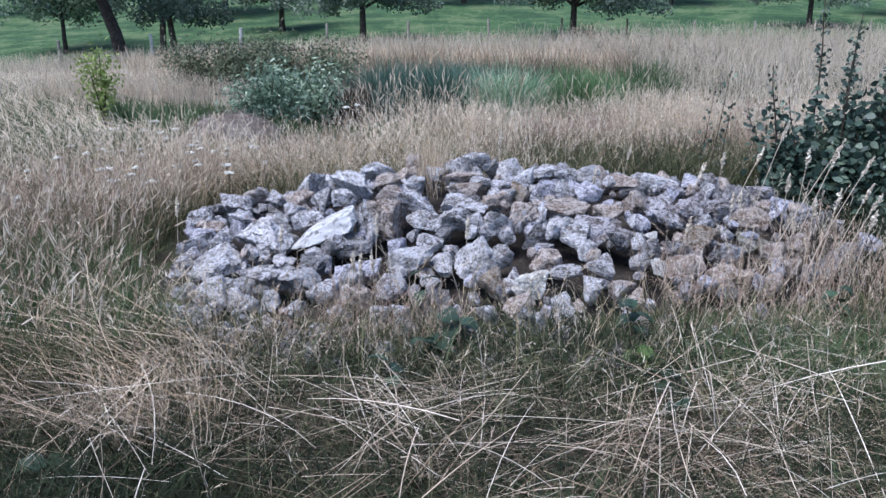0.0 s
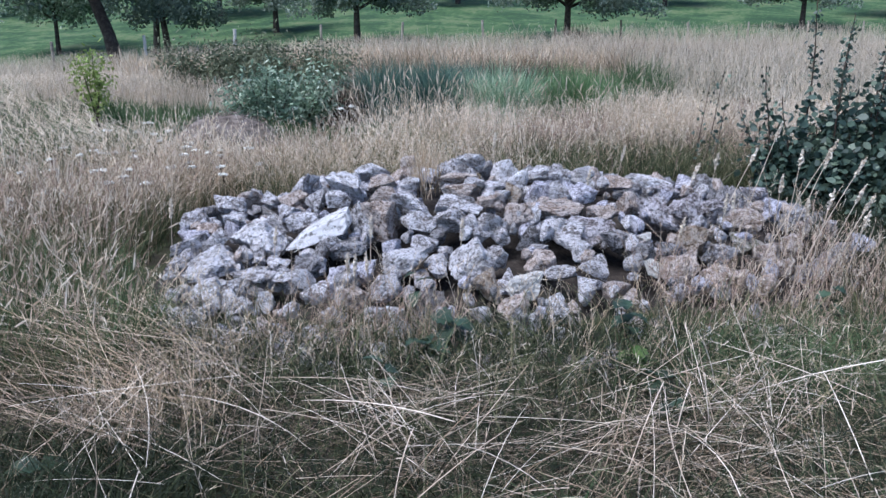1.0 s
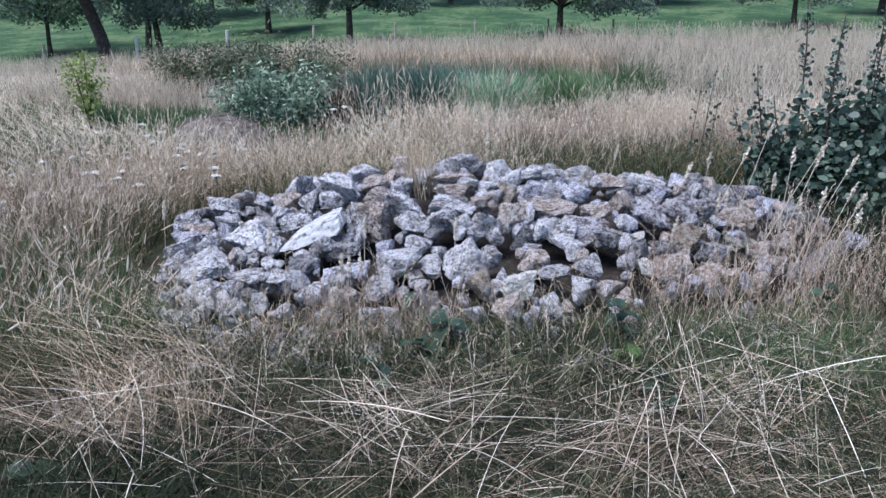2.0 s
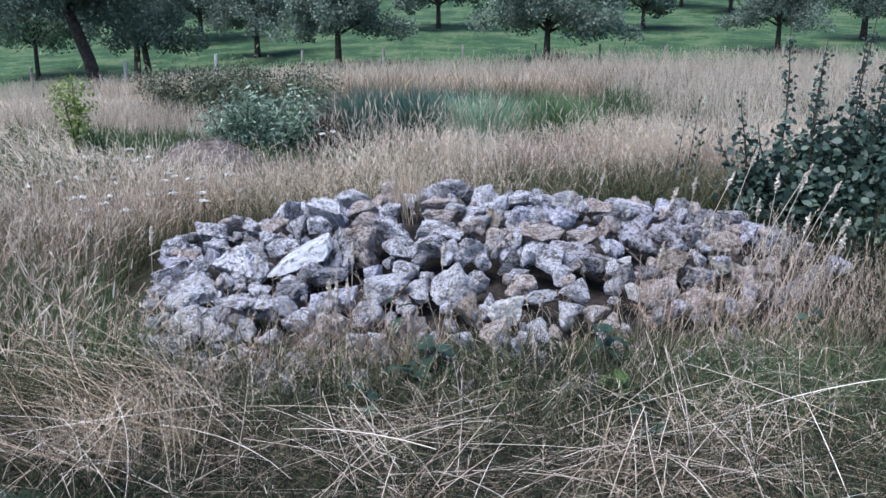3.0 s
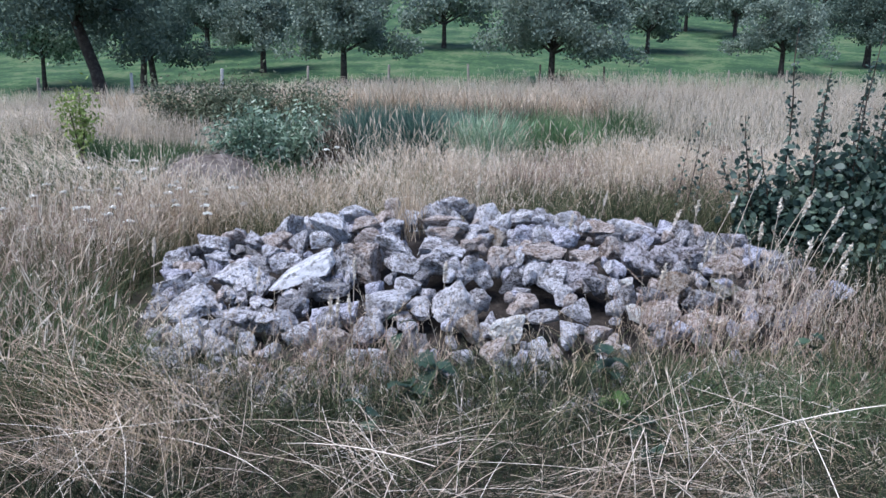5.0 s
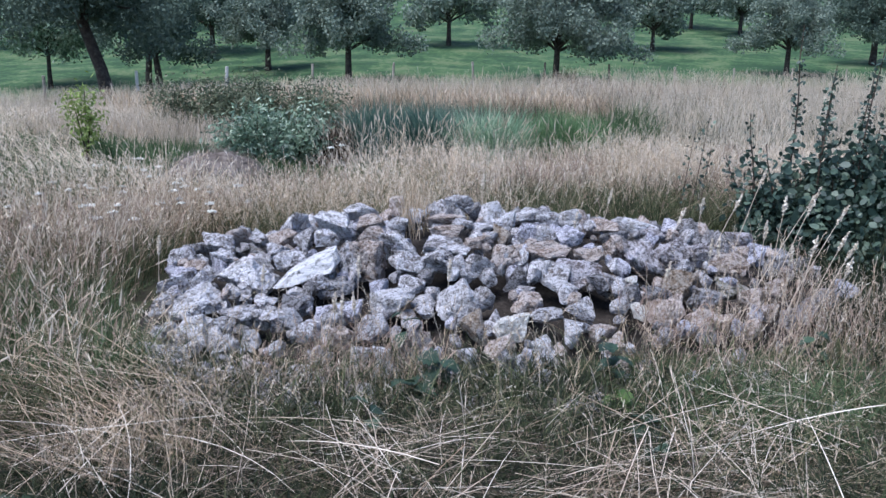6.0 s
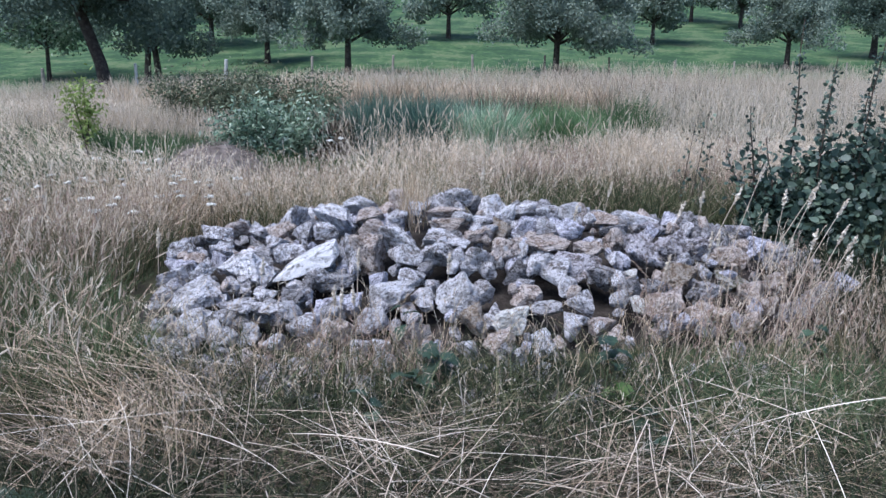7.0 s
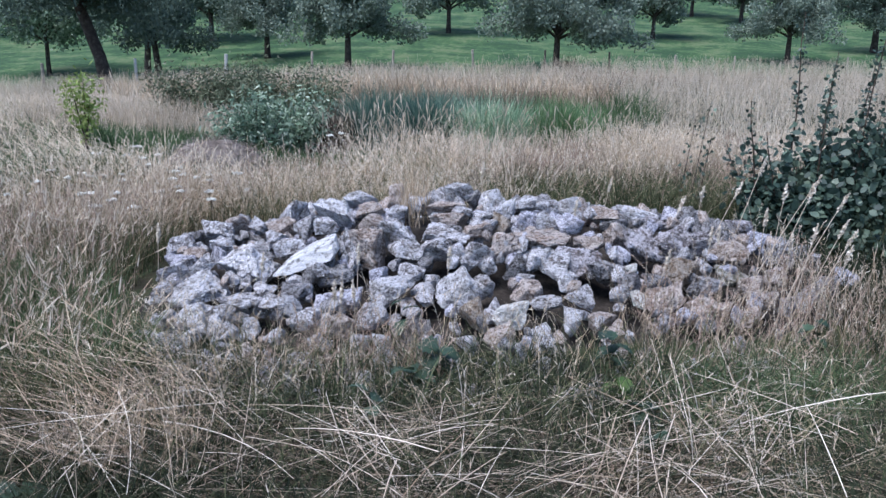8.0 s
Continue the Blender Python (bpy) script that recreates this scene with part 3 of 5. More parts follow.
stone(2.07, 5.06, 0.36, 0.19, 0.17, 0.20, 0, "bluish")
stone(3.07, 7.18, -0.01, 0.26, 0.19, 0.17, 0, "grey")
stone(2.24, 5.08, 0.31, 0.18, 0.17, 0.14, -10, "dark")
stone(1.46, 4.58, 0.28, 0.21, 0.20, 0.17, -10, "ochre")
stone(1.17, 4.55, 0.31, 0.11, 0.09, 0.08, -20, "white")
stone(1.15, 4.43, 0.26, 0.17, 0.14, 0.12, 0, "dark")
stone(1.06, 4.32, 0.23, 0.13, 0.12, 0.10, 0, "pale")
stone(1.16, 4.29, 0.21, 0.10, 0.08, 0.09, 0, "white")
stone(1.30, 4.46, 0.26, 0.17, 0.13, 0.14, 0, "dark")
stone(1.33, 4.32, 0.20, 0.19, 0.16, 0.16, 0, "tawny")
stone(1.57, 4.45, 0.23, 0.20, 0.19, 0.16, 0, "dark")
stone(1.76, 4.55, 0.26, 0.20, 0.16, 0.14, 0, "mossy")
stone(1.86, 4.48, 0.22, 0.17, 0.14, 0.14, 0, "tawny")
stone(2.04, 4.62, 0.24, 0.14, 0.15, 0.14, 0, "tawny")
# past x 2.2 the dark tone paints in the shade of the low end
stone(2.21, 4.55, 0.16, 0.19, 0.18, 0.17, 0, "dark")
stone(2.49, 4.86, 0.13, 0.15, 0.14, 0.12, 0, "dark")
stone(2.68, 5.05, 0.16, 0.14, 0.13, 0.14, 0, "bluish")
stone(1.54, 4.26, 0.16, 0.22, 0.17, 0.13, 0, "tawny")
stone(0.81, 4.13, 0.17, 0.16, 0.12, 0.10, 0, "grey")
stone(0.93, 4.10, 0.15, 0.15, 0.13, 0.10, 0, "tawny")
stone(2.09, 4.86, 0.31, 0.16, 0.13, 0.13, 0, "dark")
stone(1.26, 4.13, 0.13, 0.14, 0.11, 0.10, 0, "grey")
stone(1.76, 4.24, 0.14, 0.14, 0.13, 0.10, 0, "tawny")
stone(0.64, 3.91, 0.07, 0.12, 0.09, 0.09, 0, "grey")
stone(0.13, 3.78, 0.00, 0.15, 0.11, 0.11, 0, "grey")
stone(-0.52, 3.91, 0.07, 0.11, 0.10, 0.09, 0, "grey")
stone(-0.22, 3.91, 0.07, 0.11, 0.10, 0.11, 0, "grey")
stone(-1.40, 4.01, 0.08, 0.11, 0.10, 0.09, 0, "grey")
stone(-1.19, 3.76, -0.01, 0.13, 0.10, 0.09, 0, "pale")
stone(-1.07, 3.82, 0.01, 0.14, 0.11, 0.10, 0, "grey")
stone(-0.93, 3.82, 0.02, 0.12, 0.10, 0.09, 0, "grey")
stone(-1.26, 3.54, -0.01, 0.11, 0.09, 0.07, 0, "grey")
stone(-0.73, 3.78, 0.00, 0.12, 0.10, 0.09, 0, "pale")
stone(-1.05, 4.16, 0.14, 0.14, 0.11, 0.10, 0, "grey")
stone(-0.88, 4.04, 0.11, 0.12, 0.10, 0.10, 0, "pale")
stone(-1.45, 4.41, 0.18, 0.15, 0.12, 0.12, 0, "grey")
stone(-0.51, 3.78, 0.00, 0.11, 0.10, 0.08, 0, "grey")
stone(-0.34, 3.81, 0.02, 0.11, 0.09, 0.09, 0, "tawny")
stone(0.21, 3.90, 0.07, 0.12, 0.12, 0.11, 0, "grey")
stone(0.97, 4.00, 0.10, 0.12, 0.11, 0.08, 0, "tawny")
stone(2.04, 4.38, 0.16, 0.15, 0.13, 0.12, 0, "grey")
stone(1.92, 4.40, 0.18, 0.13, 0.11, 0.11, 0, "tawny")

# smaller rubble that fills the gaps and the far side, joined into one part
RUBBLE_TONES = ("grey", "pale", "tawny", "bluish", "dark")
pieces, piece_tones = [], []


def rubble(x, y, z, k, tone):
    m = np.array(pose(x - 0.4, y - 4.9, z, rnd.uniform(0, 360), rnd.uniform(0, 360), rnd.uniform(0, 360)) @ Matrix.Diagonal((k * 1.25, k, k * 0.85, 1)))
    v, f = CHIP_ARRAYS[rnd.randrange(len(CHIP_ARRAYS))]
    pieces.append((v @ m[:3, :3].T + m[:3, 3], f))
    piece_tones.append(np.full(len(f), RUBBLE_TONES.index(tone), np.int32))


CHIP_ARRAYS = []
for me in CHIPS:
    co = np.empty(len(me.vertices) * 3, np.float32)
    me.vertices.foreach_get("co", co)
    CHIP_ARRAYS.append((co.reshape(-1, 3), np.array([tuple(p.vertices) for p in me.polygons])))
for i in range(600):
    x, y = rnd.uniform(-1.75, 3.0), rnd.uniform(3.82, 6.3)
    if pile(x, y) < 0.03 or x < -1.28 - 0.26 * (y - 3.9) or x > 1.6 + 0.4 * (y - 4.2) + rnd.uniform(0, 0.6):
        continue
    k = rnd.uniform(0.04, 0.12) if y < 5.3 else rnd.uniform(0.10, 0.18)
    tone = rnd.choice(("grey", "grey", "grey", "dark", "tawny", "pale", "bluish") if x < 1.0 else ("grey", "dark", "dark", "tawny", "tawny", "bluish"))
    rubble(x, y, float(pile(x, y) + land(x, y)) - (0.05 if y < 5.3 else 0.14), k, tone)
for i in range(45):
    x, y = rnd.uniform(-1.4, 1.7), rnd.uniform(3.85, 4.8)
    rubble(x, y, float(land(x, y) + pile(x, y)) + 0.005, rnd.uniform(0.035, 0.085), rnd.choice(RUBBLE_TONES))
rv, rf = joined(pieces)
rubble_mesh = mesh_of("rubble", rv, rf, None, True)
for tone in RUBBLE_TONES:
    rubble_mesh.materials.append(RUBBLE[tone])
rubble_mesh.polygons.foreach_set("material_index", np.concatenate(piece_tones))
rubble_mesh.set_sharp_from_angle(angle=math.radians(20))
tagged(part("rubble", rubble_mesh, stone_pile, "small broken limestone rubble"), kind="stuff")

# broken pieces half sunk in the grass at the foot, and some loose on the face
for i in range(85):
    x = rnd.uniform(-1.45, 1.9)
    y = rnd.uniform(3.42, 3.85) if i < 60 else rnd.uniform(3.85, 4.8)
    k = rnd.uniform(0.05, 0.13) if i < 60 else rnd.uniform(0.04, 0.09)
    place(stone_data(rnd.choice(CHIPS[:4]), rnd.choice(RUBBLE_TONES)), x, y, float(land(x, y) + pile(x, y)) + 0.01, k * 1.3, k, k * 0.9, rnd.uniform(0, 360), rnd.uniform(0, 360), rnd.uniform(0, 360))


# ---- meadow ----
def keep_off_pile(p, limit=0.05):
    return p[pile(p[:, 0], p[:, 1]) < limit]


def thin(p, near, far, y0, y1):
    """Fewer stalks with distance."""
    return p[rng.uniform(0, 1, len(p)) < np.interp(p[:, 1], (y0, y1), (near, far))]


def before_edge(p):
    """On the near side of the bank where the tall grass ends."""
    x, y = p[:, 0], p[:, 1]
    return (y < 6.6 + 1.0 * (x + 3.7) + 0.35 * np.sin(2.1 * x)) | (x > 1.6)


def in_hollow(p):
    """The pond and its green rim, and the low ground in front of it."""
    x, y = p[:, 0], p[:, 1]
    return (x > -0.42 * y) & (x < 0.17 * y + 0.5 * np.sin(1.7 * y)) & (y > 6.6) & (y < 24 + np.sin(x)) & ~before_edge(p)


def mown(p):
    """The paler strip where the grass lies flat."""
    return (p[:, 0] < -0.30 * p[:, 1] - 0.2) & (p[:, 1] < 24) & ~before_edge(p)


def sward(name, p, low, high, wide, branches, label, lean=None, stalk=M_STALK, head=M_HEAD, head_size=(0.10, 0.2), head_wide=1.6, raised=False):
    """Dry stalks with loose seed heads, each a ribbon, and the heads as one sheet of sprays."""
    n = len(p)
    b = on_land(p)
    if raised:
        b[:, 2] += 0.8 * pile(p[:, 0], p[:, 1])
    h = rng.uniform(low, high, n) * (1 + 0.16 * np.sin(2.3 * p[:, 0] + 0.7 * p[:, 1]) * np.sin(1.9 * p[:, 1] - 0.8 * p[:, 0]))
    a = rng.normal(lean, 1.7, n) if lean is not None else None
    curve = stalk_curves(b, h, np.abs(rng.normal(0.10, 0.16, n)), np.abs(rng.normal(0.18, 0.20, n)), 5, a)
    w = wide * rng.uniform(0.7, 1.3, n)
    stuff(name, [strips(curve, any_side(n), w[:, None] * np.array([1.0, 0.95, 0.85, 0.7, 0.5])[None, :])], stalk, label + ", dry stalks", "grass")
    along = unit(curve[:, -1] - curve[:, -2])
    size = rng.uniform(*head_size, n)
    if branches:
        stuff(name + "_heads", [panicles(curve[:, -1], along, size, branches, w * head_wide)], head, label + ", seed heads", "grass")
    else:
        stuff(name + "_heads", [spikes(curve[:, -1], along, size, w * 2.6)], head, label + ", seed heads", "grass")


def blades(name, p, low, high, wide, mat, label, tilt=0.25, bend=0.45):
    n = len(p)
    h = rng.uniform(low, high, n)
    curve = stalk_curves(on_land(p), h, np.abs(rng.normal(tilt, 0.2, n)), np.abs(rng.normal(bend, 0.25, n)), 4)
    w = wide * rng.uniform(0.6, 1.4, n)
    stuff(name, [strips(curve, any_side(n), w[:, None] * np.array([0.8, 1.0, 0.7, 0.1])[None, :])], mat, label, "grass")


# behind and beside the pile
p = keep_off_pile(scatter(24000, -5.4, 6.0, 6.0, 11.5))
p = p[rng.uniform(0, 1, len(p)) < np.interp(p[:, 1], (6.0, 6.9), (0.15, 1.0))]
p = p[before_edge(p) & ~((np.abs(p[:, 0] + 0.245 * p[:, 1]) < 0.5) & (p[:, 1] > 7.1) & (rng.uniform(0, 1, len(p)) > 0.4))]
p = p[(rng.uniform(0, 1, len(p)) < np.interp(p[:, 0], (0.0, 1.0), (0.42, 0.15))) | (p[:, 0] < -1.3) | (p[:, 1] > 7.9 + 0.3 * np.sin(3 * p[:, 0]))]
tall = np.sin(1.7 * p[:, 0] + 0.9 * p[:, 1]) + np.sin(3.1 * p[:, 0] - 1.3 * p[:, 1]) + rng.normal(0, 0.7, len(p))
sward("meadow_grass", p[tall > 0.3], 0.36, 0.74, 0.0026, 8, "tall tan meadow grass behind the stones", head_wide=2.2)
sward("meadow_grass", p[(tall <= 0.3) & (tall > -1.0)], 0.26, 0.58, 0.0026, 7, "tan meadow grass behind the stones", stalk=M_SIDE, head_wide=2.2)
sward("meadow_grass", p[tall <= -1.0], 0.22, 0.50, 0.0026, 7, "reddish brown meadow grass behind the stones", stalk=M_SIDE, head=M_PURPLE, head_wide=2.0)
p = scatter(6000, -4.4, -1.25, 3.15, 7.0)
p = keep_off_pile(p[p[:, 0] < -1.45 - 0.12 * (p[:, 1] - 3.5) + 0.12 * rng.normal(0, 1, len(p))])
half = rng.uniform(0, 1, len(p)) < 0.66
third = half & (rng.uniform(0, 1, len(p)) < 0.5)
sward("meadow_grass", p[third], 0.32, 0.58, 0.0027, 6, "tall tan meadow grass beside the stones", lean=-0.2, stalk=M_SIDE)
sward("meadow_grass", p[half & ~third], 0.34, 0.64, 0.0027, 0, "tall spiky meadow grass beside the stones", lean=-0.2, stalk=M_SIDE, head_size=(0.06, 0.11))
sward("meadow_grass", p[~half], 0.30, 0.60, 0.0025, 8, "reddish seeding grass beside the stones", lean=-0.2, stalk=M_SIDE, head=M_PURPLE)
p = scatter(70, -1.75, -1.0, 3.35, 4.2)
sward("edge_grass", p, 0.22, 0.5, 0.0025, 5, "thin dry stalks before the end of the pile", raised=True)
p = keep_off_pile(scatter(11000, -4.2, -1.35, 2.9, 6.0))
blades("side_blades", p, 0.2, 0.45, 0.0045, M_BLADE, "green blades low in the tall grass", 0.15, 0.35)
p = scatter(2600, -2.5, -1.3, 3.1, 4.6)
p = keep_off_pile(p)
blades("side_blades", p, 0.2, 0.48, 0.0042, M_LUSH, "fresh green grass at the edge of the tall grass", 0.15, 0.4)
p = in_view(42000, 10.8, 36.0)
p = p[~in_hollow(p) & ~mown(p)]
p = thin(p, 1.0, 0.6, 10, 36)
sward("far_meadow_grass", p, 0.26, 0.72, 0.007, 3, "distant tan meadow grass up to the fence", head_wide=1.5, stalk=M_FAR, head=M_FAR)
p = scatter(26000, -16, 34, 28, 48)
p = p[(p[:, 1] < fence_y(p[:, 0]) - 0.4) & (p[:, 1] > fence_y(p[:, 0]) - 7)]
right = p[:, 0] > 5 + rng.normal(0, 2, len(p))
sward("fence_grass", p[right], 0.5, 1.05, 0.010, 4, "pale tall grass along the fence", stalk=M_FAR, head=M_FAR, head_wide=1.5)
blades("fence_blades", p[right][::2], 0.3, 0.7, 0.014, M_FAR, "pale dead blades along the fence", 0.35, 0.5)
sward("fence_grass", p[~right][::2], 0.45, 0.8, 0.013, 2, "tan grass along the fence", stalk=M_FAR, head=M_STALK, head_wide=1.4)
p = in_view(2600, 17, 34)
p = p[(np.sin(0.55 * p[:, 0] + 1.2) * np.sin(0.4 * p[:, 1]) > 0.35) & ~in_hollow(p) & ~mown(p)]
sward("dock_patches", p, 0.4, 0.75, 0.014, 4, "patches of reddish brown weeds in the far meadow", stalk=M_DARKENED_THATCH, head=M_PURPLE)
# blades in the undergrowth
p = keep_off_pile(scatter(20000, -4.8, 5.4, 2.6, 9.8))
blades("undergrowth", p, 0.12, 0.40, 0.005, M_BLADE, "green grass blades among the dry stalks")
p = in_view(21000, 9.5, 36.0)
p = p[~in_hollow(p)]
blades("far_undergrowth", p[::3], 0.10, 0.36, 0.013, M_BLADE, "green blades low in the far meadow")
blades("far_undergrowth", np.concatenate([p[1::3], p[2::3]]), 0.14, 0.45, 0.012, M_FAR, "pale dead blades low in the far meadow", 0.3, 0.5)
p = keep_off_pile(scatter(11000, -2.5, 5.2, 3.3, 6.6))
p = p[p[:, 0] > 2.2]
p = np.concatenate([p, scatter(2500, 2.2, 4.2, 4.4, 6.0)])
# the blade colour itself gives the shade below the shrub
blades("shaded_grass", p, 0.15, 0.42, 0.005, M_SHADE_BLADE, "grass under the shrub, with the shade in its colour", 0.3, 0.4)
p = keep_off_pile(scatter(7000, 0.4, 4.6, 5.6, 7.5))
blades("lush_grass", p, 0.25, 0.6, 0.005, M_BLADE, "green grass behind the stones", 0.12, 0.25)
p = keep_off_pile(scatter(4500, -4.2, 5.0, 5.5, 7.2))
blades("lush_grass", p, 0.2, 0.45, 0.005, M_BLADE, "green grass behind the stones", 0.15, 0.3)
p = keep_off_pile(scatter(6000, 0.3, 5.5, 6.3, 9.0))
blades("standing_dark_green", p, 0.2, 0.46, 0.0045, M_SHADE_BLADE, "green blades behind the stones, coloured for the shade low in the stand", 0.1, 0.25)
p = keep_off_pile(scatter(9000, -0.5, 5.5, 6.4, 9.0))
blades("standing_green", p, 0.18, 0.42, 0.0045, M_BLADE, "green blades standing in the tan grass", 0.1, 0.25)
p = scatter(3000, -1.6, 4.4, 6.3, 8.2)
blades("arching_grass", p, 0.35, 0.62, 0.004, M_BLADE, "long arching olive grass behind the stones", 0.25, 0.55)
p = keep_off_pile(scatter(4200, -2.6, 0.8, 5.7, 8.2))
sward("low_tan_grass", p, 0.22, 0.46, 0.0028, 6, "low tan grass close behind the stones", stalk=M_STALK, head_wide=2.0)
p = scatter(900, 0.2, 4.0, 6.7, 8.6)
sward("dead_weeds", p, 0.28, 0.52, 0.004, 5, "brown dead stalks behind the stones", stalk=M_DARKENED_THATCH, head=M_PURPLE)
# flat pale grass left lying after cutting
p = in_view(22000, 6.5, 24.0)
p = p[mown(p) & (np.abs(p[:, 0] + 0.25 * p[:, 1]) > 0.8)]
n = len(p)
a = rng.normal(2.6, 0.5, n)
c = stalk_curves(on_land(p) + np.array([0, 0, 0.03]), rng.uniform(0.18, 0.4, n), rng.uniform(0.6, 3.0, n), rng.uniform(0, 0.3, n), 3, a)
stuff("lying_hay", [strips(c, any_side(n, 0), np.full((n, 3), 0.006))], M_FAR, "flattened pale cut grass", "grass")
p = in_view(9000, 6.5, 20.0)
p = p[mown(p) & (np.sin(0.9 * p[:, 0] + 0.6 * p[:, 1]) > -0.5)]
blades("mown_green", p, 0.12, 0.34, 0.010, M_LUSH, "green aftermath in the flattened grass", 0.5, 0.5)
p = scatter(2600, -7.5, -3.6, 14.5, 17.5)
sward("bank_grass", p, 0.22, 0.66, 0.007, 3, "pale tan grass clump on the pond bank", stalk=M_FAR, head=M_FAR, head_wide=1.2)

# ---- foreground: trampled straw ----
def lying(n, x0, x1, y0, y1, length, lift, heading, spread, wide=0.0030, mat=M_STRAW, label="fallen dry straw over green grass", arch=0.022, rise=0.14, dip=0.05):
    """Long stems that lie crosswise, bowed a little."""
    bundles = max(6, n // 9)
    middle, turn = scatter(bundles, x0, x1, y0, y1), rng.normal(heading, spread, bundles)
    pick = rng.integers(0, bundles, n)
    p = middle[pick] + rng.normal(0, 0.085, (n, 2))
    keep = (pile(p[:, 0], p[:, 1]) < 0.12) & (p[:, 1] < y1 + 0.05)
    p, pick = p[keep], pick[keep]
    n = len(p)
    a = turn[pick] + rng.normal(0, 0.32, n)
    d = np.stack([np.cos(a), np.sin(a), rng.normal(dip, rise, n)], 1)
    ln = rng.uniform(*length, n)
    mid_z = rng.uniform(*lift, n)
    u = np.linspace(-0.5, 0.5, 6)
    c = on_land(p)[:, None, :] + d[:, None, :] * (ln[:, None] * u[None, :])[:, :, None]
    side = np.stack([-np.sin(a), np.cos(a), np.zeros(n)], 1) * rng.normal(0, 0.03, n)[:, None]
    c = c + side[:, None, :] * (4 * u ** 2)[None, :, None] * ln[:, None, None]
    c[:, :, 2] += mid_z[:, None] + arch * (1 - 4 * u ** 2)[None, :] * rng.uniform(0.2, 1.3, n)[:, None]
    c[:, :, 2] = np.maximum(c[:, :, 2], land(c[:, :, 0], c[:, :, 1]) + 0.012)
    w = wide * rng.uniform(0.35, 1.35, n)
    stuff("fallen_straw", [strips(c, any_side(n, 0), w[:, None] * np.array([0.9, 1, 1, 0.9, 0.75, 0.5])[None, :])], mat, label, "straw")


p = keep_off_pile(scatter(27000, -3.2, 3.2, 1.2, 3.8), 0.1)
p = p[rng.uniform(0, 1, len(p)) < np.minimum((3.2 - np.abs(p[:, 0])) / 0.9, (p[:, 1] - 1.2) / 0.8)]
blades("foreground_grass", p, 0.08, 0.30, 0.0045, M_SHADE_BLADE, "green grass under fallen straw, coloured for the shade below it", 0.5, 0.6)
p = keep_off_pile(scatter(3200, -2.6, 2.6, 1.6, 4.0), 0.1)
blades("foreground_grass", p, 0.10, 0.34, 0.0038, M_BLADE, "green blades between fallen straws", 0.4, 0.6)
p = scatter(9000, -4, 4, -4, 1.8)
blades("near_grass", p, 0.06, 0.2, 0.006, M_BLADE, "short green grass of the meadow path", 0.5, 0.6)
lying(900, -2.6, 2.6, 1.5, 3.2, (0.3, 0.8), (0.02, 0.10), 0.0, 1.3, mat=M_DARKENED_THATCH, label="dull dead grass lying crosswise")
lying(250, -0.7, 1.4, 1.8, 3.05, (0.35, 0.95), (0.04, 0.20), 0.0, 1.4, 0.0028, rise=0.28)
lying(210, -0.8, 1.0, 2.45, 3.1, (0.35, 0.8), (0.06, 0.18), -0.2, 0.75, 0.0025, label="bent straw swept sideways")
lying(360, -0.9, 1.1, 2.4, 3.1, (0.4, 0.9), (0.02, 0.12), -0.12, 0.5, mat=M_DARKENED_THATCH, label="dull straw swept sideways")
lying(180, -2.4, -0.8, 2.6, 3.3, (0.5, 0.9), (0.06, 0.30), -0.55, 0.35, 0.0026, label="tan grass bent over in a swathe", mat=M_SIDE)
lying(300, -2.3, -0.85, 2.6, 3.3, (0.5, 0.9), (0.04, 0.26), -0.55, 0.4, label="dull grass bent over in a swathe", mat=M_DARKENED_THATCH)
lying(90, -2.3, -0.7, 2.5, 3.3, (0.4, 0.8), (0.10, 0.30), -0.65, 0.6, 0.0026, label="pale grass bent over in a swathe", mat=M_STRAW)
lying(850, 0.5, 2.4, 2.2, 3.0, (0.2, 0.6), (0.01, 0.06), 0.1, 0.8, mat=M_DARKENED_THATCH, label="flattened thatch of dead grass")
lying(260, 0.6, 2.4, 2.2, 3.1, (0.2, 0.5), (0.02, 0.09), 0.2, 1.1, 0.0018, mat=M_STALK, label="pale straws on the flattened thatch")
lying(110, -2.5, -1.0, 2.7, 3.35, (0.6, 1.1), (0.12, 0.30), -0.42, 0.22, 0.0022, mat=M_STALK, label="long stems bent down out of the standing grass", rise=0.10, dip=-0.22)
lying(200, -2.4, -0.9, 2.55, 3.2, (0.5, 1.0), (0.08, 0.26), -0.42, 0.25, 0.0024, mat=M_SIDE, label="brown stems bent down out of the standing grass", rise=0.10, dip=-0.22)
lying(420, 0.5, 2.4, 1.8, 3.0, (0.2, 0.55), (0.03, 0.13), 0.6, 1.2, 0.0021, mat=M_STALK, label="fine dull straws on the trampled ground", rise=0.2)
lying(380, 0.5, 2.4, 1.9, 3.0, (0.2, 0.5), (0.03, 0.12), 0.3, 1.1, 0.0022, mat=M_SIDE, label="brown straws trampled flat", rise=0.12)
lying(700, 0.2, 2.3, 1.75, 2.7, (0.2, 0.5), (0.02, 0.08), 0.6, 1.2, 0.0022, mat=M_DARKENED_THATCH, label="dead grass trampled flat", rise=0.15)
lying(160, -1.3, 0.5, 1.8, 2.6, (0.25, 0.6), (0.03, 0.14), 0.5, 1.3, 0.0021, mat=M_SIDE, label="thin brown straws in the shade", rise=0.3)
lying(210, -1.5, 1.7, 1.9, 3.5, (0.25, 0.7), (0.08, 0.22), 0.6, 1.2, 0.0028, mat=M_STRAW, label="pale straws on top", rise=0.4)

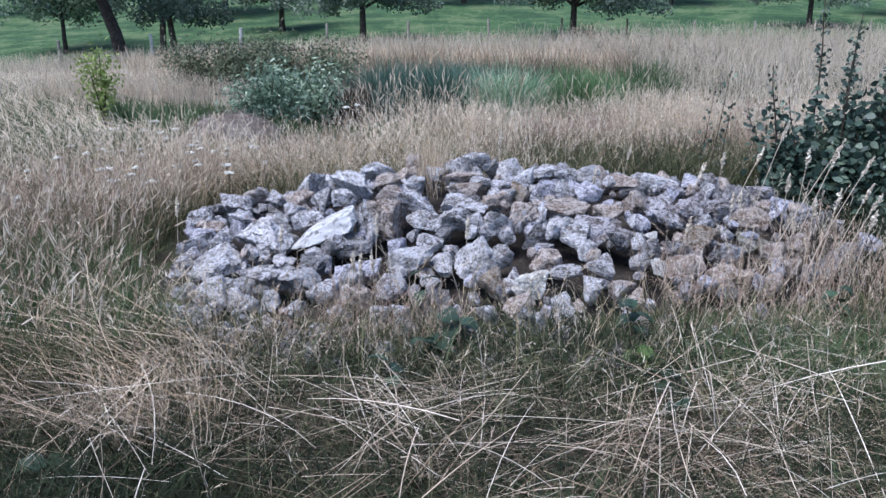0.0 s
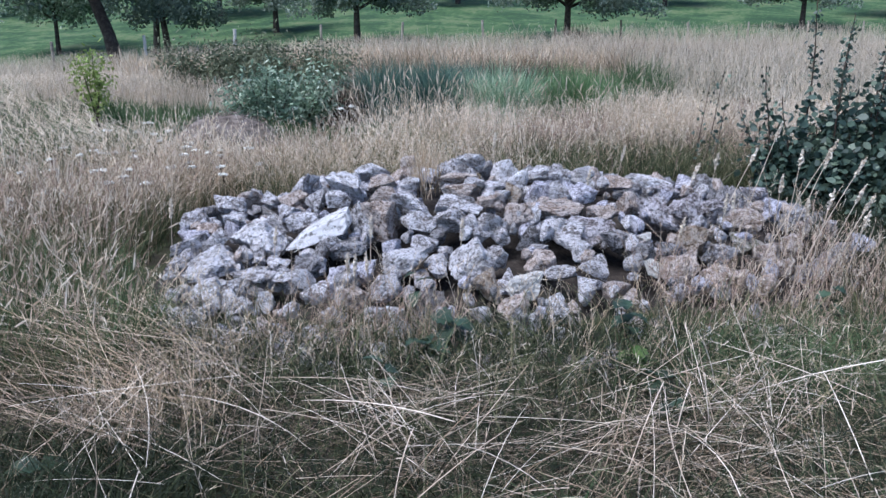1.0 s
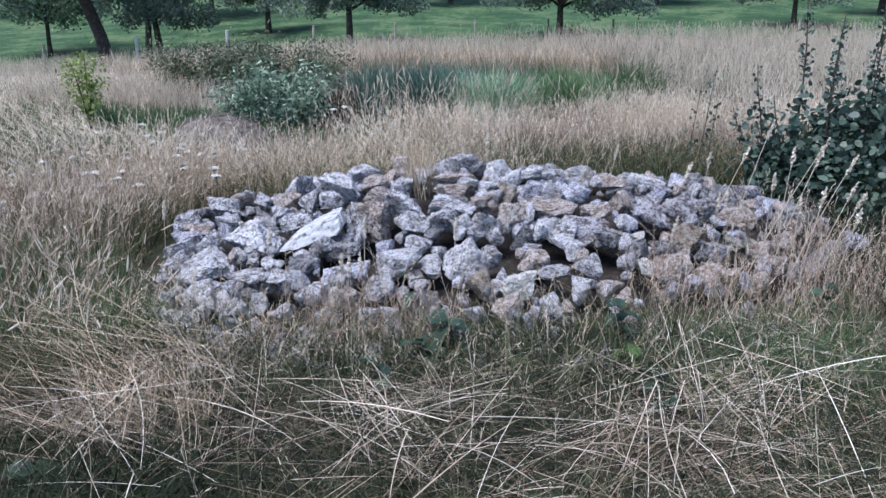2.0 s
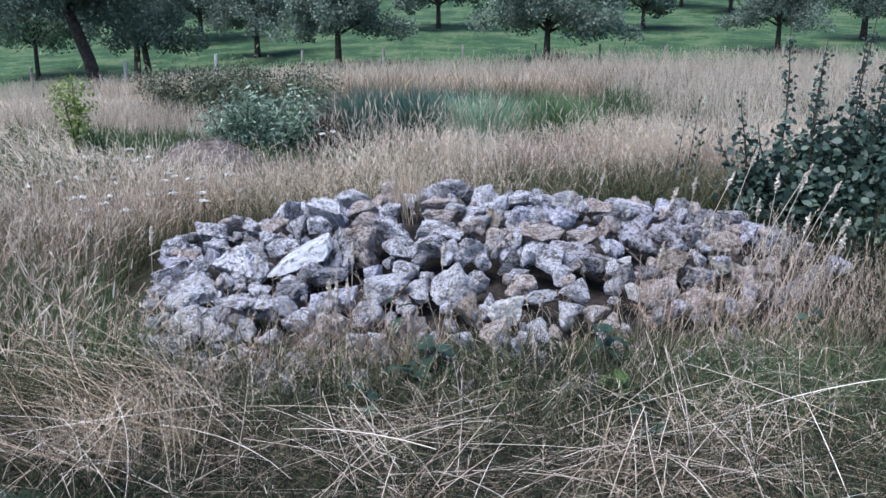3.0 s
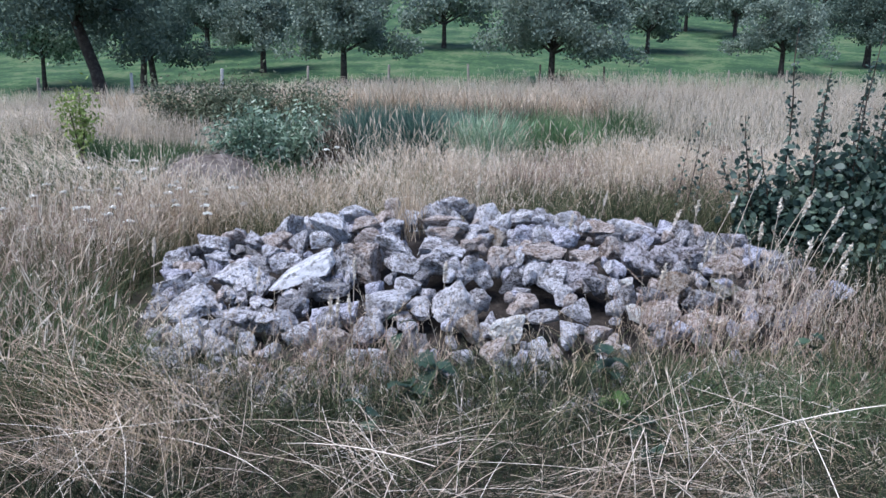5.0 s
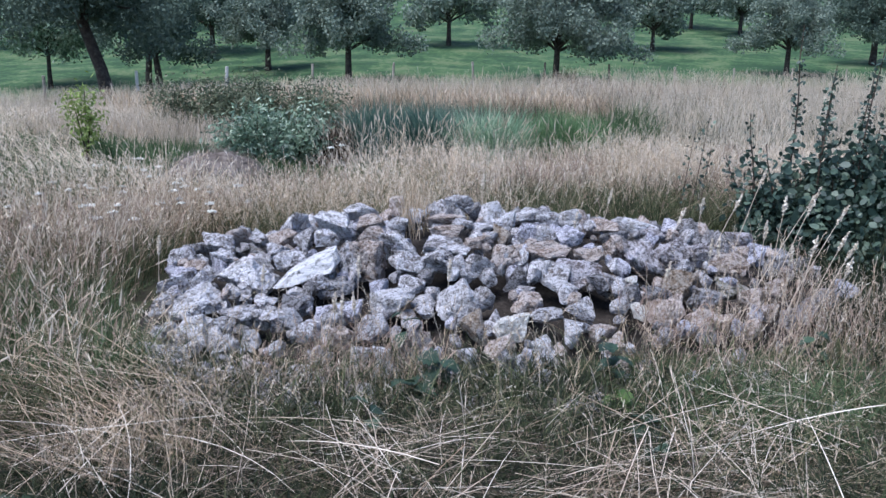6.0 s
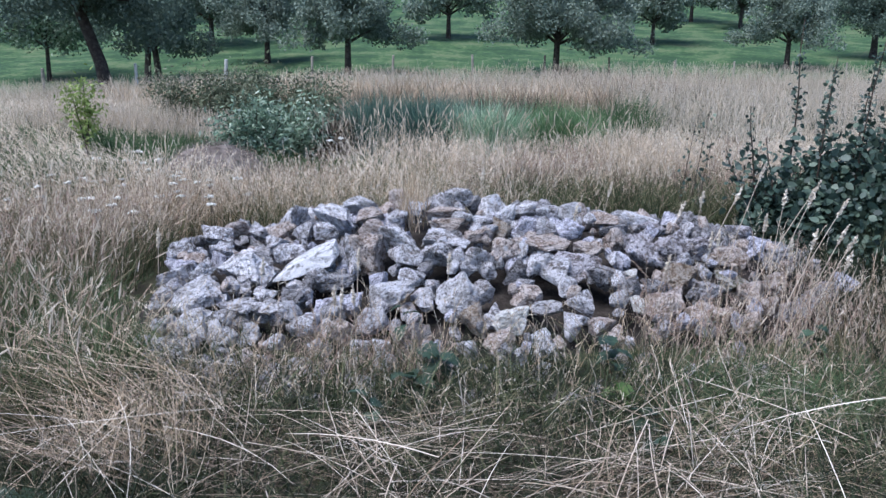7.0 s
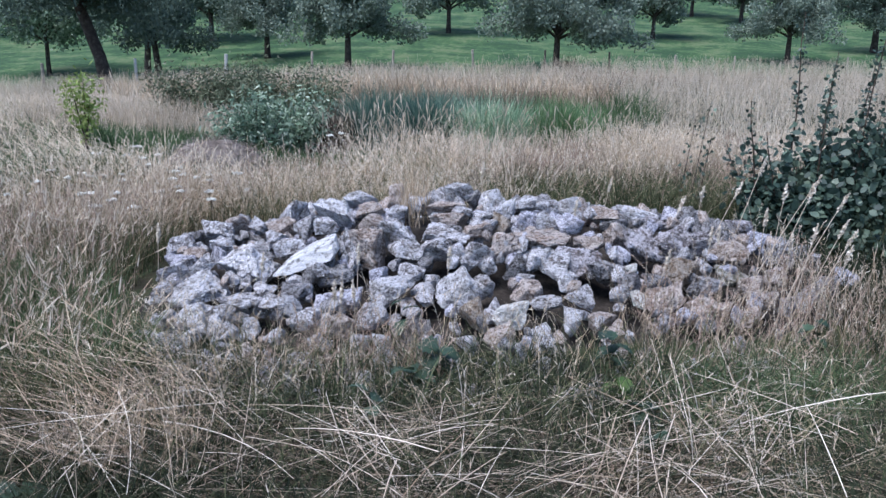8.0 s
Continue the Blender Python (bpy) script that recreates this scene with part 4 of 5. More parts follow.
lying(300, -1.5, 1.9, 3.05, 3.75, (0.15, 0.45), (0.02, 0.14), 0.3, 1.0, 0.0026, label="short pale stems at the foot of the stones", rise=0.35)
lying(420, -1.5, 2.0, 3.05, 3.72, (0.15, 0.45), (0.01, 0.10), 0.3, 1.0, 0.0028, mat=M_DARKENED_THATCH, label="dull stems at the foot of the stones", rise=0.3)
lying(120, 0.9, 2.6, 2.9, 3.6, (0.2, 0.6), (0.06, 0.2), 0.3, 1.0, 0.0022, mat=M_STRAW, label="pale straws fallen over the green grass", rise=0.3)
lying(260, 0.9, 2.6, 2.8, 3.5, (0.2, 0.6), (0.04, 0.16), 0.2, 0.9, 0.0022, mat=M_SIDE, label="brown straws fallen over the green grass", rise=0.2)
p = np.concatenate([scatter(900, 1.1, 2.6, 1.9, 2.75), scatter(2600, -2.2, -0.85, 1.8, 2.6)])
blades("corner_grass", p, 0.12, 0.32, 0.0045, M_SHADE_BLADE, "dark green grass standing through the straw, shade in its colour", 0.3, 0.5)
p = np.concatenate([scatter(600, 0.3, 2.6, 1.5, 2.3), scatter(900, 1.0, 2.6, 2.9, 3.5)])
blades("corner_grass", p, 0.10, 0.30, 0.0036, M_LUSH, "fresh green grass standing through the straw", 0.4, 0.6)
# stems that still stand in the trampled straw, and a fuzzy tan clump
p = scatter(220, -2.0, 2.0, 2.2, 3.2)
sward("standing_stems", p, 0.10, 0.32, 0.0024, 4, "thin dry stems standing in the straw", stalk=M_STRAW)
p = scatter(110, -1.35, -0.85, 2.6, 2.95)
sward("fuzzy_clump", p, 0.14, 0.32, 0.0022, 12, "fuzzy tan seed heads bent into the straw", head=M_STALK)

# rank grass at the foot of the pile
p = scatter(220, -1.6, 1.2, 3.35, 3.9)
sward("overgrown_foot", p, 0.16, 0.40, 0.0022, 6, "thin pale grass growing up before the stones", head=M_STALK, raised=True)
p = np.concatenate([scatter(130, 1.0, 3.0, 3.7, 4.35), scatter(110, 1.9, 2.8, 3.9, 4.5)])
sward("overgrown_end", p, 0.18, 0.42, 0.0022, 8, "reddish seeding grass over the low end of the stones", head=M_PURPLE, raised=True)
p = np.concatenate([scatter(150, 1.4, 2.5, 3.8, 4.5), scatter(170, 1.95, 2.9, 3.9, 4.6)])
sward("overgrown_end", p, 0.16, 0.40, 0.0022, 6, "dull dry grass over the low end of the stones", stalk=M_SIDE, raised=True)
p = scatter(80, -0.7, 0.0, 3.5, 3.85)
sward("overgrown_foot", p, 0.14, 0.30, 0.002, 10, "brown feathery seed heads before the stones", head=M_PURPLE, raised=True)
p = scatter(330, -1.6, 2.8, 3.0, 3.65)
sward("foot_grass", p, 0.10, 0.30, 0.0026, 5, "thin dry grass at the foot of the stones", stalk=M_STRAW)
p = scatter(260, 1.1, 2.6, 3.5, 4.2)
sward("panicle_grass", p, 0.12, 0.32, 0.0024, 8, "faded purple panicle grass before the stones", head=M_PURPLE, raised=True)
p = scatter(70, 1.7, 2.5, 4.1, 4.9)
sward("panicle_grass", p, 0.16, 0.36, 0.0024, 6, "thin dry grass over the low end of the stones", stalk=M_SIDE, raised=True)
p = scatter(90, -0.8, 0.1, 3.4, 3.85)
sward("panicle_grass", p, 0.12, 0.30, 0.0024, 8, "faded purple panicle grass before the stones", head=M_PURPLE)
p = scatter(130, -1.5, 1.6, 3.8, 4.5)
sward("foot_grass", p, 0.15, 0.42, 0.0026, 5, "thin dry grass between the stones", stalk=M_STRAW)
p = scatter(2200, -1.5, 2.8, 3.0, 3.75)
p = p[(p[:, 0] > -0.4) | (p[:, 1] < 3.4)]
blades("foot_blades", p, 0.06, 0.22, 0.004, M_BLADE, "fresh green grass at the foot of the stones", 0.2, 0.5)
p = np.concatenate([scatter(1000, 1.0, 2.8, 3.1, 3.7), scatter(700, 1.3, 2.8, 2.9, 3.6)])
blades("foot_blades", p, 0.10, 0.3, 0.004, M_LUSH, "fresh green grass beside the stones", 0.2, 0.5)
p = scatter(160, -0.16, 0.02, 5.0, 5.5)
b = on_land(p)
b[:, 2] += pile(p[:, 0], p[:, 1]) - 0.1
c = stalk_curves(b, rng.uniform(0.15, 0.38, len(p)), np.abs(rng.normal(0.1, 0.1, len(p))), rng.uniform(0, 0.4, len(p)), 4)
stuff("grass_tuft", [strips(c, any_side(len(p)), np.full((len(p), 4), 0.004) * np.array([1, 1, .7, .3]))], M_STALK, "tuft of grass growing among the stones", "grass")


p = scatter(700, -1.0, 4.2, 6.4, 8.4)
c = stalk_curves(on_land(p), rng.uniform(0.3, 0.6, len(p)), np.abs(rng.normal(0.35, 0.2, len(p))), rng.uniform(0.2, 0.8, len(p)), 6)
stuff("bent_stalks", [strips(c, any_side(len(p)), np.full((len(p), 6), 0.0032))], M_STALK, "pale stalks bent over behind the stones", "grass")


# single tall seed stalks, each a thing of its own
def seed_stalk(x, y, height, lean, heading, spike=0.11):
    z = float(land(x, y))
    ob = thing("seed_stalk", pose(x, y, z), "pale dry grass stalk with a full seed spike", "grass", "tall seed stalks")
    h = heading
    u = np.linspace(0, 1, 6)
    path = np.stack([math.cos(h) * lean * u ** 1.3 * height, math.sin(h) * lean * u ** 1.3 * height, u * height], 1)
    v, f = tube(path, np.interp(u, (0, 1), (0.003, 0.0016)), 5)
    part("stem", mesh_of("stem", v, f, M_STRAW), ob)
    d = unit(path[-1] - path[-2])
    head = []
    for k in range(24):
        at = path[-1] - d * spike * (1 - k / 23)
        fat = 0.0058 * (0.6 + math.sin(math.pi * (0.1 + 0.85 * k / 23)))
        head.append(leaf_cards(at[None, :] + rng.normal(0, fat * 0.5, (3, 3)), fat * 2.6, 0.0, 0.5))
    v, f = joined(head)
    part("spike", mesh_of("spike", v, f, M_SPIKE), ob)


seed_stalk(1.67, 4.60, 0.95, 0.25, 0.0)
seed_stalk(1.64, 4.90, 0.75, 0.35, 0.0)
seed_stalk(1.93, 4.50, 0.82, 0.08, 0.0)
seed_stalk(1.68, 4.30, 0.90, 0.45, 0.0)
seed_stalk(1.86, 4.40, 0.84, 0.30, 0.0)
seed_stalk(1.86, 4.20, 0.83, 0.40, 0.0)
seed_stalk(1.91, 4.60, 0.66, 0.05, 0.0)
seed_stalk(1.95, 4.20, 0.67, 0.15, 0.0)
seed_stalk(2.01, 4.20, 0.64, 0.40, 0.0)
seed_stalk(2.03, 4.30, 0.67, 0.35, 0.0)
seed_stalk(1.94, 4.30, 0.59, 0.05, 0.0)
seed_stalk(2.08, 4.10, 0.58, 0.20, 0.0)
seed_stalk(1.48, 5.20, 0.60, 0.30, 0.0)
seed_stalk(1.85, 5.60, 0.59, 0.10, 0.0)
seed_stalk(1.25, 5.90, 0.60, 0.15, 0.0)
seed_stalk(0.39, 5.90, 0.72, 0.03, 0.0)
seed_stalk(-0.02, 5.98, 0.55, 0.30, 3.0)
seed_stalk(-1.53, 4.60, 0.52, 0.05, 0.0)
seed_stalk(0.87, 5.00, 0.62, 0.10, 0.0)
seed_stalk(-1.45, 3.60, 0.19, 0.60, 3.1)
seed_stalk(-0.46, 4.00, 0.40, 0.03, 0.0)
seed_stalk(-0.43, 4.00, 0.39, 0.05, 0.0)
seed_stalk(-0.34, 4.00, 0.40, 0.05, 3.0)
seed_stalk(-0.36, 4.20, 0.54, 0.03, 0.0)
seed_stalk(1.26, 4.40, 0.46, 0.20, 0.0)
seed_stalk(0.11, 4.30, 0.50, 0.05, 0.0)
seed_stalk(-0.92, 4.40, 0.43, 0.10, 0.0)
seed_stalk(1.65, 4.70, 0.52, 0.05, 0.0)
seed_stalk(1.72, 4.70, 0.53, 0.00, 0.0)


# ---- yarrow ----
def yarrow(x, y, height):
    z = float(land(x, y))
    ob = thing("yarrow", pose(x, y, z), "white flat-topped yarrow flower among dry grass", "flower", "white yarrow flowers")
    lean = rnd.uniform(-0.08, 0.08)
    path = [(0, 0, 0), (lean * 0.3, 0.01, height * 0.5), (lean, 0, height - 0.03)]
    v, f = tube(path, (0.003, 0.0025, 0.002), 5)
    part("stem", mesh_of("stem", v, f, M_TWIG), ob)
    k = 26
    ang = rng.uniform(0, 6.283, k)
    r = 0.040 * np.sqrt(rng.uniform(0, 1, k)) * rnd.uniform(0.7, 1.15)
    c = np.stack([lean + r * np.cos(ang), r * np.sin(ang), height - 0.012 * (r / 0.05) ** 2 + rng.normal(0, 0.003, k)], 1)
    v1 = oval_leaves(c, 0.021, 2.5, 1.0)
    v2 = oval_leaves(c + np.array([0, 0, 0.004]), 0.017, 2.5, 1.0)
    v, f = joined([v1, v2])
    part("umbel", mesh_of("umbel", v, f, M_UMBEL), ob)
    ribs = []
    for a, q in zip(ang[:8], c[:8]):
        ribs.append(tube([(lean, 0, height - 0.03), tuple(q - np.array([0, 0, 0.004]))], (0.0014, 0.001), 4))
    v, f = joined(ribs)
    part("rays", mesh_of("rays", v, f, M_TWIG), ob)


yarrow(-3.06, 6.50, 0.45)
yarrow(-3.18, 6.20, 0.40)
yarrow(-2.73, 7.60, 0.50)
yarrow(-2.64, 7.80, 0.55)
yarrow(-2.52, 7.40, 0.50)
yarrow(-2.45, 7.20, 0.47)
yarrow(-3.11, 7.80, 0.49)
yarrow(-2.16, 7.20, 0.44)
yarrow(-2.05, 7.00, 0.44)
yarrow(-1.93, 6.80, 0.42)
yarrow(-2.12, 6.70, 0.43)
yarrow(-2.00, 6.40, 0.38)
yarrow(-1.82, 6.40, 0.38)
yarrow(-1.66, 6.50, 0.36)
yarrow(-1.88, 7.20, 0.37)
yarrow(-1.54, 6.80, 0.32)
yarrow(-2.62, 6.20, 0.40)
yarrow(-2.87, 5.80, 0.32)
yarrow(-2.94, 5.60, 0.31)
yarrow(-2.45, 7.60, 0.50)
yarrow(-0.87, 9.00, 0.56)
yarrow(-1.06, 9.00, 0.53)
yarrow(-2.43, 6.30, 0.39)
yarrow(-1.87, 7.00, 0.36)
for i in range(16):
    yarrow(rnd.uniform(-3.3, -1.5), rnd.uniform(5.6, 7.8), rnd.uniform(0.34, 0.5))


# ---- broad-leaved seedlings in the straw ----
def leaf_blade(length, width):
    """A lobed leaf with a folded midrib, lying along x."""
    bm = bmesh.new()
    n = 9
    rows = []
    for i in range(n):
        u = i / (n - 1)
        w = width * 0.5 * math.sin(math.pi * (0.06 + 0.92 * u) ** 0.85) * (1 + 0.16 * (-1) ** i)
        z = 0.10 * length * math.sin(math.pi * u)
        rows.append([bm.verts.new((u * length, -w, z + 0.25 * w)), bm.verts.new((u * length, 0, z)), bm.verts.new((u * length, w, z + 0.25 * w))])
    for p0, q0 in zip(rows, rows[1:]):
        bm.faces.new((p0[0], q0[0], q0[1], p0[1]))
        bm.faces.new((p0[1], q0[1], q0[2], p0[2]))
    return bm


def seedling(name, x, y, height, leaves, size, mat, label, z=None):
    z = float(land(x, y)) if z is None else z
    ob = thing(name, pose(x, y, z), label, "plant", "broad-leaved plants in the straw")
    bend = rnd.uniform(-0.05, 0.05)
    v, f = tube([(0, 0, 0), (bend, 0.02, height * 0.5), (bend * 1.5, -0.02, height)], (0.004, 0.003, 0.002), 5)
    part("stem", mesh_of("stem", v, f, M_TWIG), ob)
    for i in range(leaves):
        u = 0.4 + 0.6 * i / max(1, leaves - 1)
        bm = leaf_blade(size * rnd.uniform(0.75, 1.1), size * rnd.uniform(0.6, 0.8))
        me = bpy.data.meshes.new("leaf")
        bm.to_mesh(me)
        bm.free()
        me.materials.append(mat)
        me.polygons.foreach_set("use_smooth", np.ones(len(me.polygons), bool))
        lf = part("leaf", me, ob)
        lf.matrix_local = pose(bend * u, 0, height * u, rnd.uniform(-25, 25), rnd.uniform(-10, 40), i * 137.5 + rnd.uniform(-25, 25))


seedling("bramble_plant", 0.04, 3.55, 0.20, 11, 0.14, M_BRAMBLE, "dark green bramble sprig before the stones")
seedling("bramble_plant", -0.03, 3.40, 0.15, 8, 0.13, M_BRAMBLE, "dark green bramble sprig before the stones")
seedling("oak_seedling", 0.84, 3.30, 0.16, 8, 0.10, M_LIMELEAF, "bright yellow-green broad-leaved seedling in the straw")
seedling("bramble_plant", 0.91, 3.60, 0.24, 8, 0.11, M_BRAMBLE, "green bramble leaves at the foot of the stones")
seedling("bramble_plant", 0.93, 3.05, 0.13, 10, 0.10, M_BRAMBLE, "green bramble leaves in the straw")
seedling("bramble_plant", 0.87, 2.80, 0.13, 6, 0.08, M_BRAMBLE, "green bramble leaves in the straw")
seedling("bramble_plant", -1.35, 2.45, 0.12, 6, 0.14, M_BRAMBLE, "dark green bramble leaves in the shade")
seedling("bramble_plant", -0.08, 3.90, 0.32, 5, 0.10, M_BRAMBLE, "small green leaves among the stones")
seedling("bramble_plant", 1.95, 3.90, 0.24, 6, 0.09, M_BRAMBLE, "green leaves in the grass beside the stones")
seedling("bramble_plant", -0.19, 3.00, 0.22, 5, 0.09, M_BRAMBLE, "green leaves under the straw")


# ---- shrub beside the pile ----
def shrub():
    bx, by = 3.07, 6.25
    ob = thing("shrub", pose(bx, by, float(land(bx, by)) - 0.02), "dark green leafy shrub with upright woody shoots", "shrub")
    shoots = ((-0.62, 0.0, 0.98, -0.03), (-0.40, -0.1, 0.8, -0.16), (-0.30, 0.1, 1.52, 0.05), (-0.22, -0.15, 1.2, 0.10), (-0.13, 0.1, 1.28, 0.12), (0.02, 0.2, 1.1, 0.0),
              (0.12, -0.1, 1.5, 0.16), (0.22, 0.15, 1.3, 0.14), (0.38, 0.0, 1.45, 0.1), (0.52, 0.1, 1.25, 0.1), (0.66, -0.05, 1.6, 0.12), (0.85, 0.1, 1.4, 0.15), (1.05, 0.0, 1.5, 0.2), (-0.52, 0.2, 0.7, -0.2))
    for sx, sy, sh, lean in shoots:
        sh = sh * 1.2
        u = np.linspace(0, 1, 8)
        wob = np.cumsum(rng.normal(0, 0.008, (8, 2)), 0)
        path = np.stack([sx * (0.75 + 0.25 * u) + lean * u + wob[:, 0], sy + wob[:, 1], u * sh], 1)
        v, f = tube(path, np.interp(u, (0, 1), (0.010, 0.003)), 6)
        st = part("shoot", mesh_of("shoot", v, f, M_TWIG), ob)
        k = int(95 * sh)
        t = np.clip(rng.beta(1.1, 1.2, k) * 0.75 + 0.25, 0, 1)
        c = np.stack([np.interp(t, u, path[:, i]) for i in range(3)], 1)
        out = unit(rng.normal(0, 1, (k, 3)) * np.array([1, 1, 0.35]))
        c = c + out * rng.uniform(0.02, 0.10, k)[:, None] * (1.2 - 0.7 * t)[:, None]
        v, f = oval_leaves(c, rng.uniform(0.025, 0.08, k) * (1.2 - 0.75 * t), 0.5, 0.8)
        part("leaves", mesh_of("leaves", v, f, M_BUSH), st)
    # the dense lower body, in overlapping lumps
    lumps = ((0.6, -0.5, 0.2, 0.3), (1.0, -0.45, 0.26, 0.34), (0.2, -0.4, 0.16, 0.24), (0.85, -0.6, 0.12, 0.26), (-0.42, -0.05, 0.24, 0.24), (-0.30, -0.1, 0.42, 0.22), (-0.08, 0.0, 0.46, 0.30), (-0.15, -0.2, 0.30, 0.28), (0.15, -0.1, 0.40, 0.34), (0.48, -0.2, 0.42, 0.38), (0.8, -0.1, 0.50, 0.42), (1.15, 0, 0.55, 0.45), (0.3, 0.2, 0.55, 0.34), (0.65, 0.1, 0.66, 0.30), (1.0, 0.1, 0.78, 0.34), (-0.5, 0.05, 0.45, 0.12), (0.0, 0.05, 0.58, 0.18))
    airy = ((0.1, 0.0, 0.80, 0.24), (0.4, 0.05, 0.92, 0.28), (0.75, 0.0, 1.02, 0.30), (-0.22, 0.0, 0.72, 0.22), (-0.5, 0.1, 0.62, 0.22), (1.1, 0.0, 1.1, 0.32))
    for lx, ly, lz, r in lumps + airy:
        k = int((3600 if (lx, ly, lz, r) in lumps else 420) * r)
        d = unit(rng.normal(0, 1, (k, 3)))
        c = np.array([lx, ly, lz]) + d * (r * rng.uniform(0.2, 1.0, k) ** 0.6)[:, None] * (1 + 0.3 * rng.normal(0, 1, k))[:, None]
        c[:, 2] = np.maximum(c[:, 2], 0.03)
        v, f = oval_leaves(c, rng.uniform(0.025, 0.085, k), 0.35, 0.8)
        part("foliage", mesh_of("foliage", v, f, M_BUSH), ob)
        for j in range(3):
            q = np.array([lx, ly, lz]) + rng.normal(0, r * 0.5, 3)
            v, f = tube([(lx * 0.6, ly, 0), tuple((np.array([lx * 0.7, ly, 0]) + q) / 2), tuple(q)], (0.008, 0.006, 0.003), 5)
            part("branch", mesh_of("branch", v, f, M_TWIG), ob)


shrub()


def sprig(x, y, height):
    """A thin dark leafy shoot that stands up out of the meadow."""
    ob = thing("sprig", pose(x, y, float(land(x, y))), "thin dark leafy shoot among the dry grass", "plant", "leafy shoots in the meadow")
    u = np.linspace(0, 1, 6)
    path = np.stack([0.12 * u * height, 0 * u, u * height], 1)
    v, f = tube(path, np.interp(u, (0, 1), (0.006, 0.002)), 5)
    part("stem", mesh_of("stem", v, f, M_TWIG), ob)
    t = rng.uniform(0.3, 1, 30)
    c = np.stack([np.interp(t, u, path[:, i]) for i in range(3)], 1) + rng.normal(0, 0.03, (30, 3))
    v, f = oval_leaves(c, rng.uniform(0.02, 0.045, 30), 0.5)
    part("leaves", mesh_of("leaves", v, f, M_BUSH), ob)


for x, y, h in ((2.15, 7.0, 0.95), (2.35, 7.3, 1.05), (2.28, 6.9, 0.8)):
    sprig(x, y, h)


# ---- sapling and hay mound ----
def sapling(x, y):
    ob = thing("sapling", pose(x, y, float(land(x, y))), "small yellow-green sapling in pale flattened grass", "sapling")
    for lean, h in ((-0.22, 0.95), (0.02, 1.05), (0.12, 0.8)):
        u = np.linspace(0, 1, 6)
        path = np.stack([lean * u ** 1.4 * 0.8, 0.03 * u, u * h], 1)
        v, f = tube(path, np.interp(u, (0, 1), (0.016, 0.005)), 6)
        part("stem", mesh_of("stem", v, f, M_TWIG), ob)
        k = 230
        t = np.clip(rng.beta(2.6, 0.9, k), 0.1, 1.05)
        c = np.stack([np.interp(t, u, path[:, i]) for i in range(3)], 1) + rng.normal(0, 0.085, (k, 3)) * (0.6 + 0.8 * t)[:, None]
        v, f = leaf_cards(c, rng.uniform(0.05, 0.10, k), 0.4, 0.45)
        part("leaves", mesh_of("leaves", v, f, M_LIME), ob, "yellow-green narrow leaves")


sapling(-4.86, 12.0)


def hay_mound(x, y):
    ob = thing("hay_mound", pose(x, y, float(land(x, y))), "low grey-brown mound of dry cut grass", "mound")
    n = 34
    a = np.linspace(-1, 1, n)
    A, B = np.meshgrid(a, a)
    r = np.sqrt(A * A + B * B)
    z = 0.44 * np.clip(1 - r ** 2.6, 0, 1) + 0.02 * np.sin(9 * A) * np.cos(7 * B) - 0.06
    v = np.stack([A * 0.76, B * 0.6, z], -1).reshape(-1, 3)
    i = (np.arange(n - 1)[:, None] * n + np.arange(n - 1)[None, :]).reshape(-1)
    part("body", mesh_of("body", v, np.stack([i, i + 1, i + 1 + n, i + n], 1), M_CUT, True), ob)
    k = 1500
    q = v[rng.integers(0, len(v), k)] + rng.normal(0, 0.02, (k, 3)) + np.array([0, 0, 0.02])
    d = unit(rng.normal(0, 1, (k, 3)) * np.array([1, 1, 0.35]))
    ln = rng.uniform(0.1, 0.3, k)[:, None]
    vv, ff = strips(np.stack([q - d * ln / 2, q, q + d * ln / 2], 1), any_side(k, 0), np.full((k, 3), 0.007))
    part("loose_hay", mesh_of("loose_hay", vv, ff, M_CUT), ob)


hay_mound(-2.75, 10.9)


# ---- pond hollow: reeds, sedges and willow scrub ----
def reed_bed(name, n, cx, cy, rx, ry, low, high, wide, mat, label):
    a, r = rng.uniform(0, 6.283, n), np.sqrt(rng.uniform(0, 1, n))
    p = np.stack([cx + rx * r * np.cos(a), cy + ry * r * np.sin(a)], 1)
    k = len(p)
    h = rng.uniform(low, high, k) * (0.86 + 0.22 * np.sin(3.1 * p[:, 0] + 1.3) * np.sin(2.3 * p[:, 1]))
    c = stalk_curves(on_land(p), h, np.abs(rng.normal(0.14, 0.12, k)), np.abs(rng.normal(0.3, 0.25, k)), 4)
    w = wide * rng.uniform(0.6, 1.3, k)
    stuff(name, [strips(c, any_side(k), w[:, None] * np.array([0.8, 1, 0.8, 0.12])[None, :])], mat, label, "reeds")


reed_bed("reed_bed", 9000, -0.3, 15.5, 1.15, 1.6, 0.75, 1.3, 0.012, M_REED, "blue-green reeds in the pond hollow")
reed_bed("reed_bed", 2600, 1.1, 14.2, 0.5, 0.9, 0.9, 1.5, 0.011, M_REED_PALE, "pale green reeds at the pond edge")
reed_bed("green_reeds", 2600, 2.35, 14.6, 0.5, 0.9, 0.8, 1.2, 0.010, M_POND, "fresh green reeds at the pond edge")
reed_bed("dark_bank", 3800, 1.5, 17.6, 1.2, 0.7, 0.7, 1.15, 0.014, M_DARKENED_THATCH, "dark brown dead sedge on the pond bank")
# added dark blades stand in for the dark gap between willow and reeds
reed_bed("dark_bank", 2400, -1.75, 15.2, 0.5, 0.9, 0.5, 1.0, 0.016, M_DARKENED_THATCH, "dark brown blades in the gap beside the reeds")
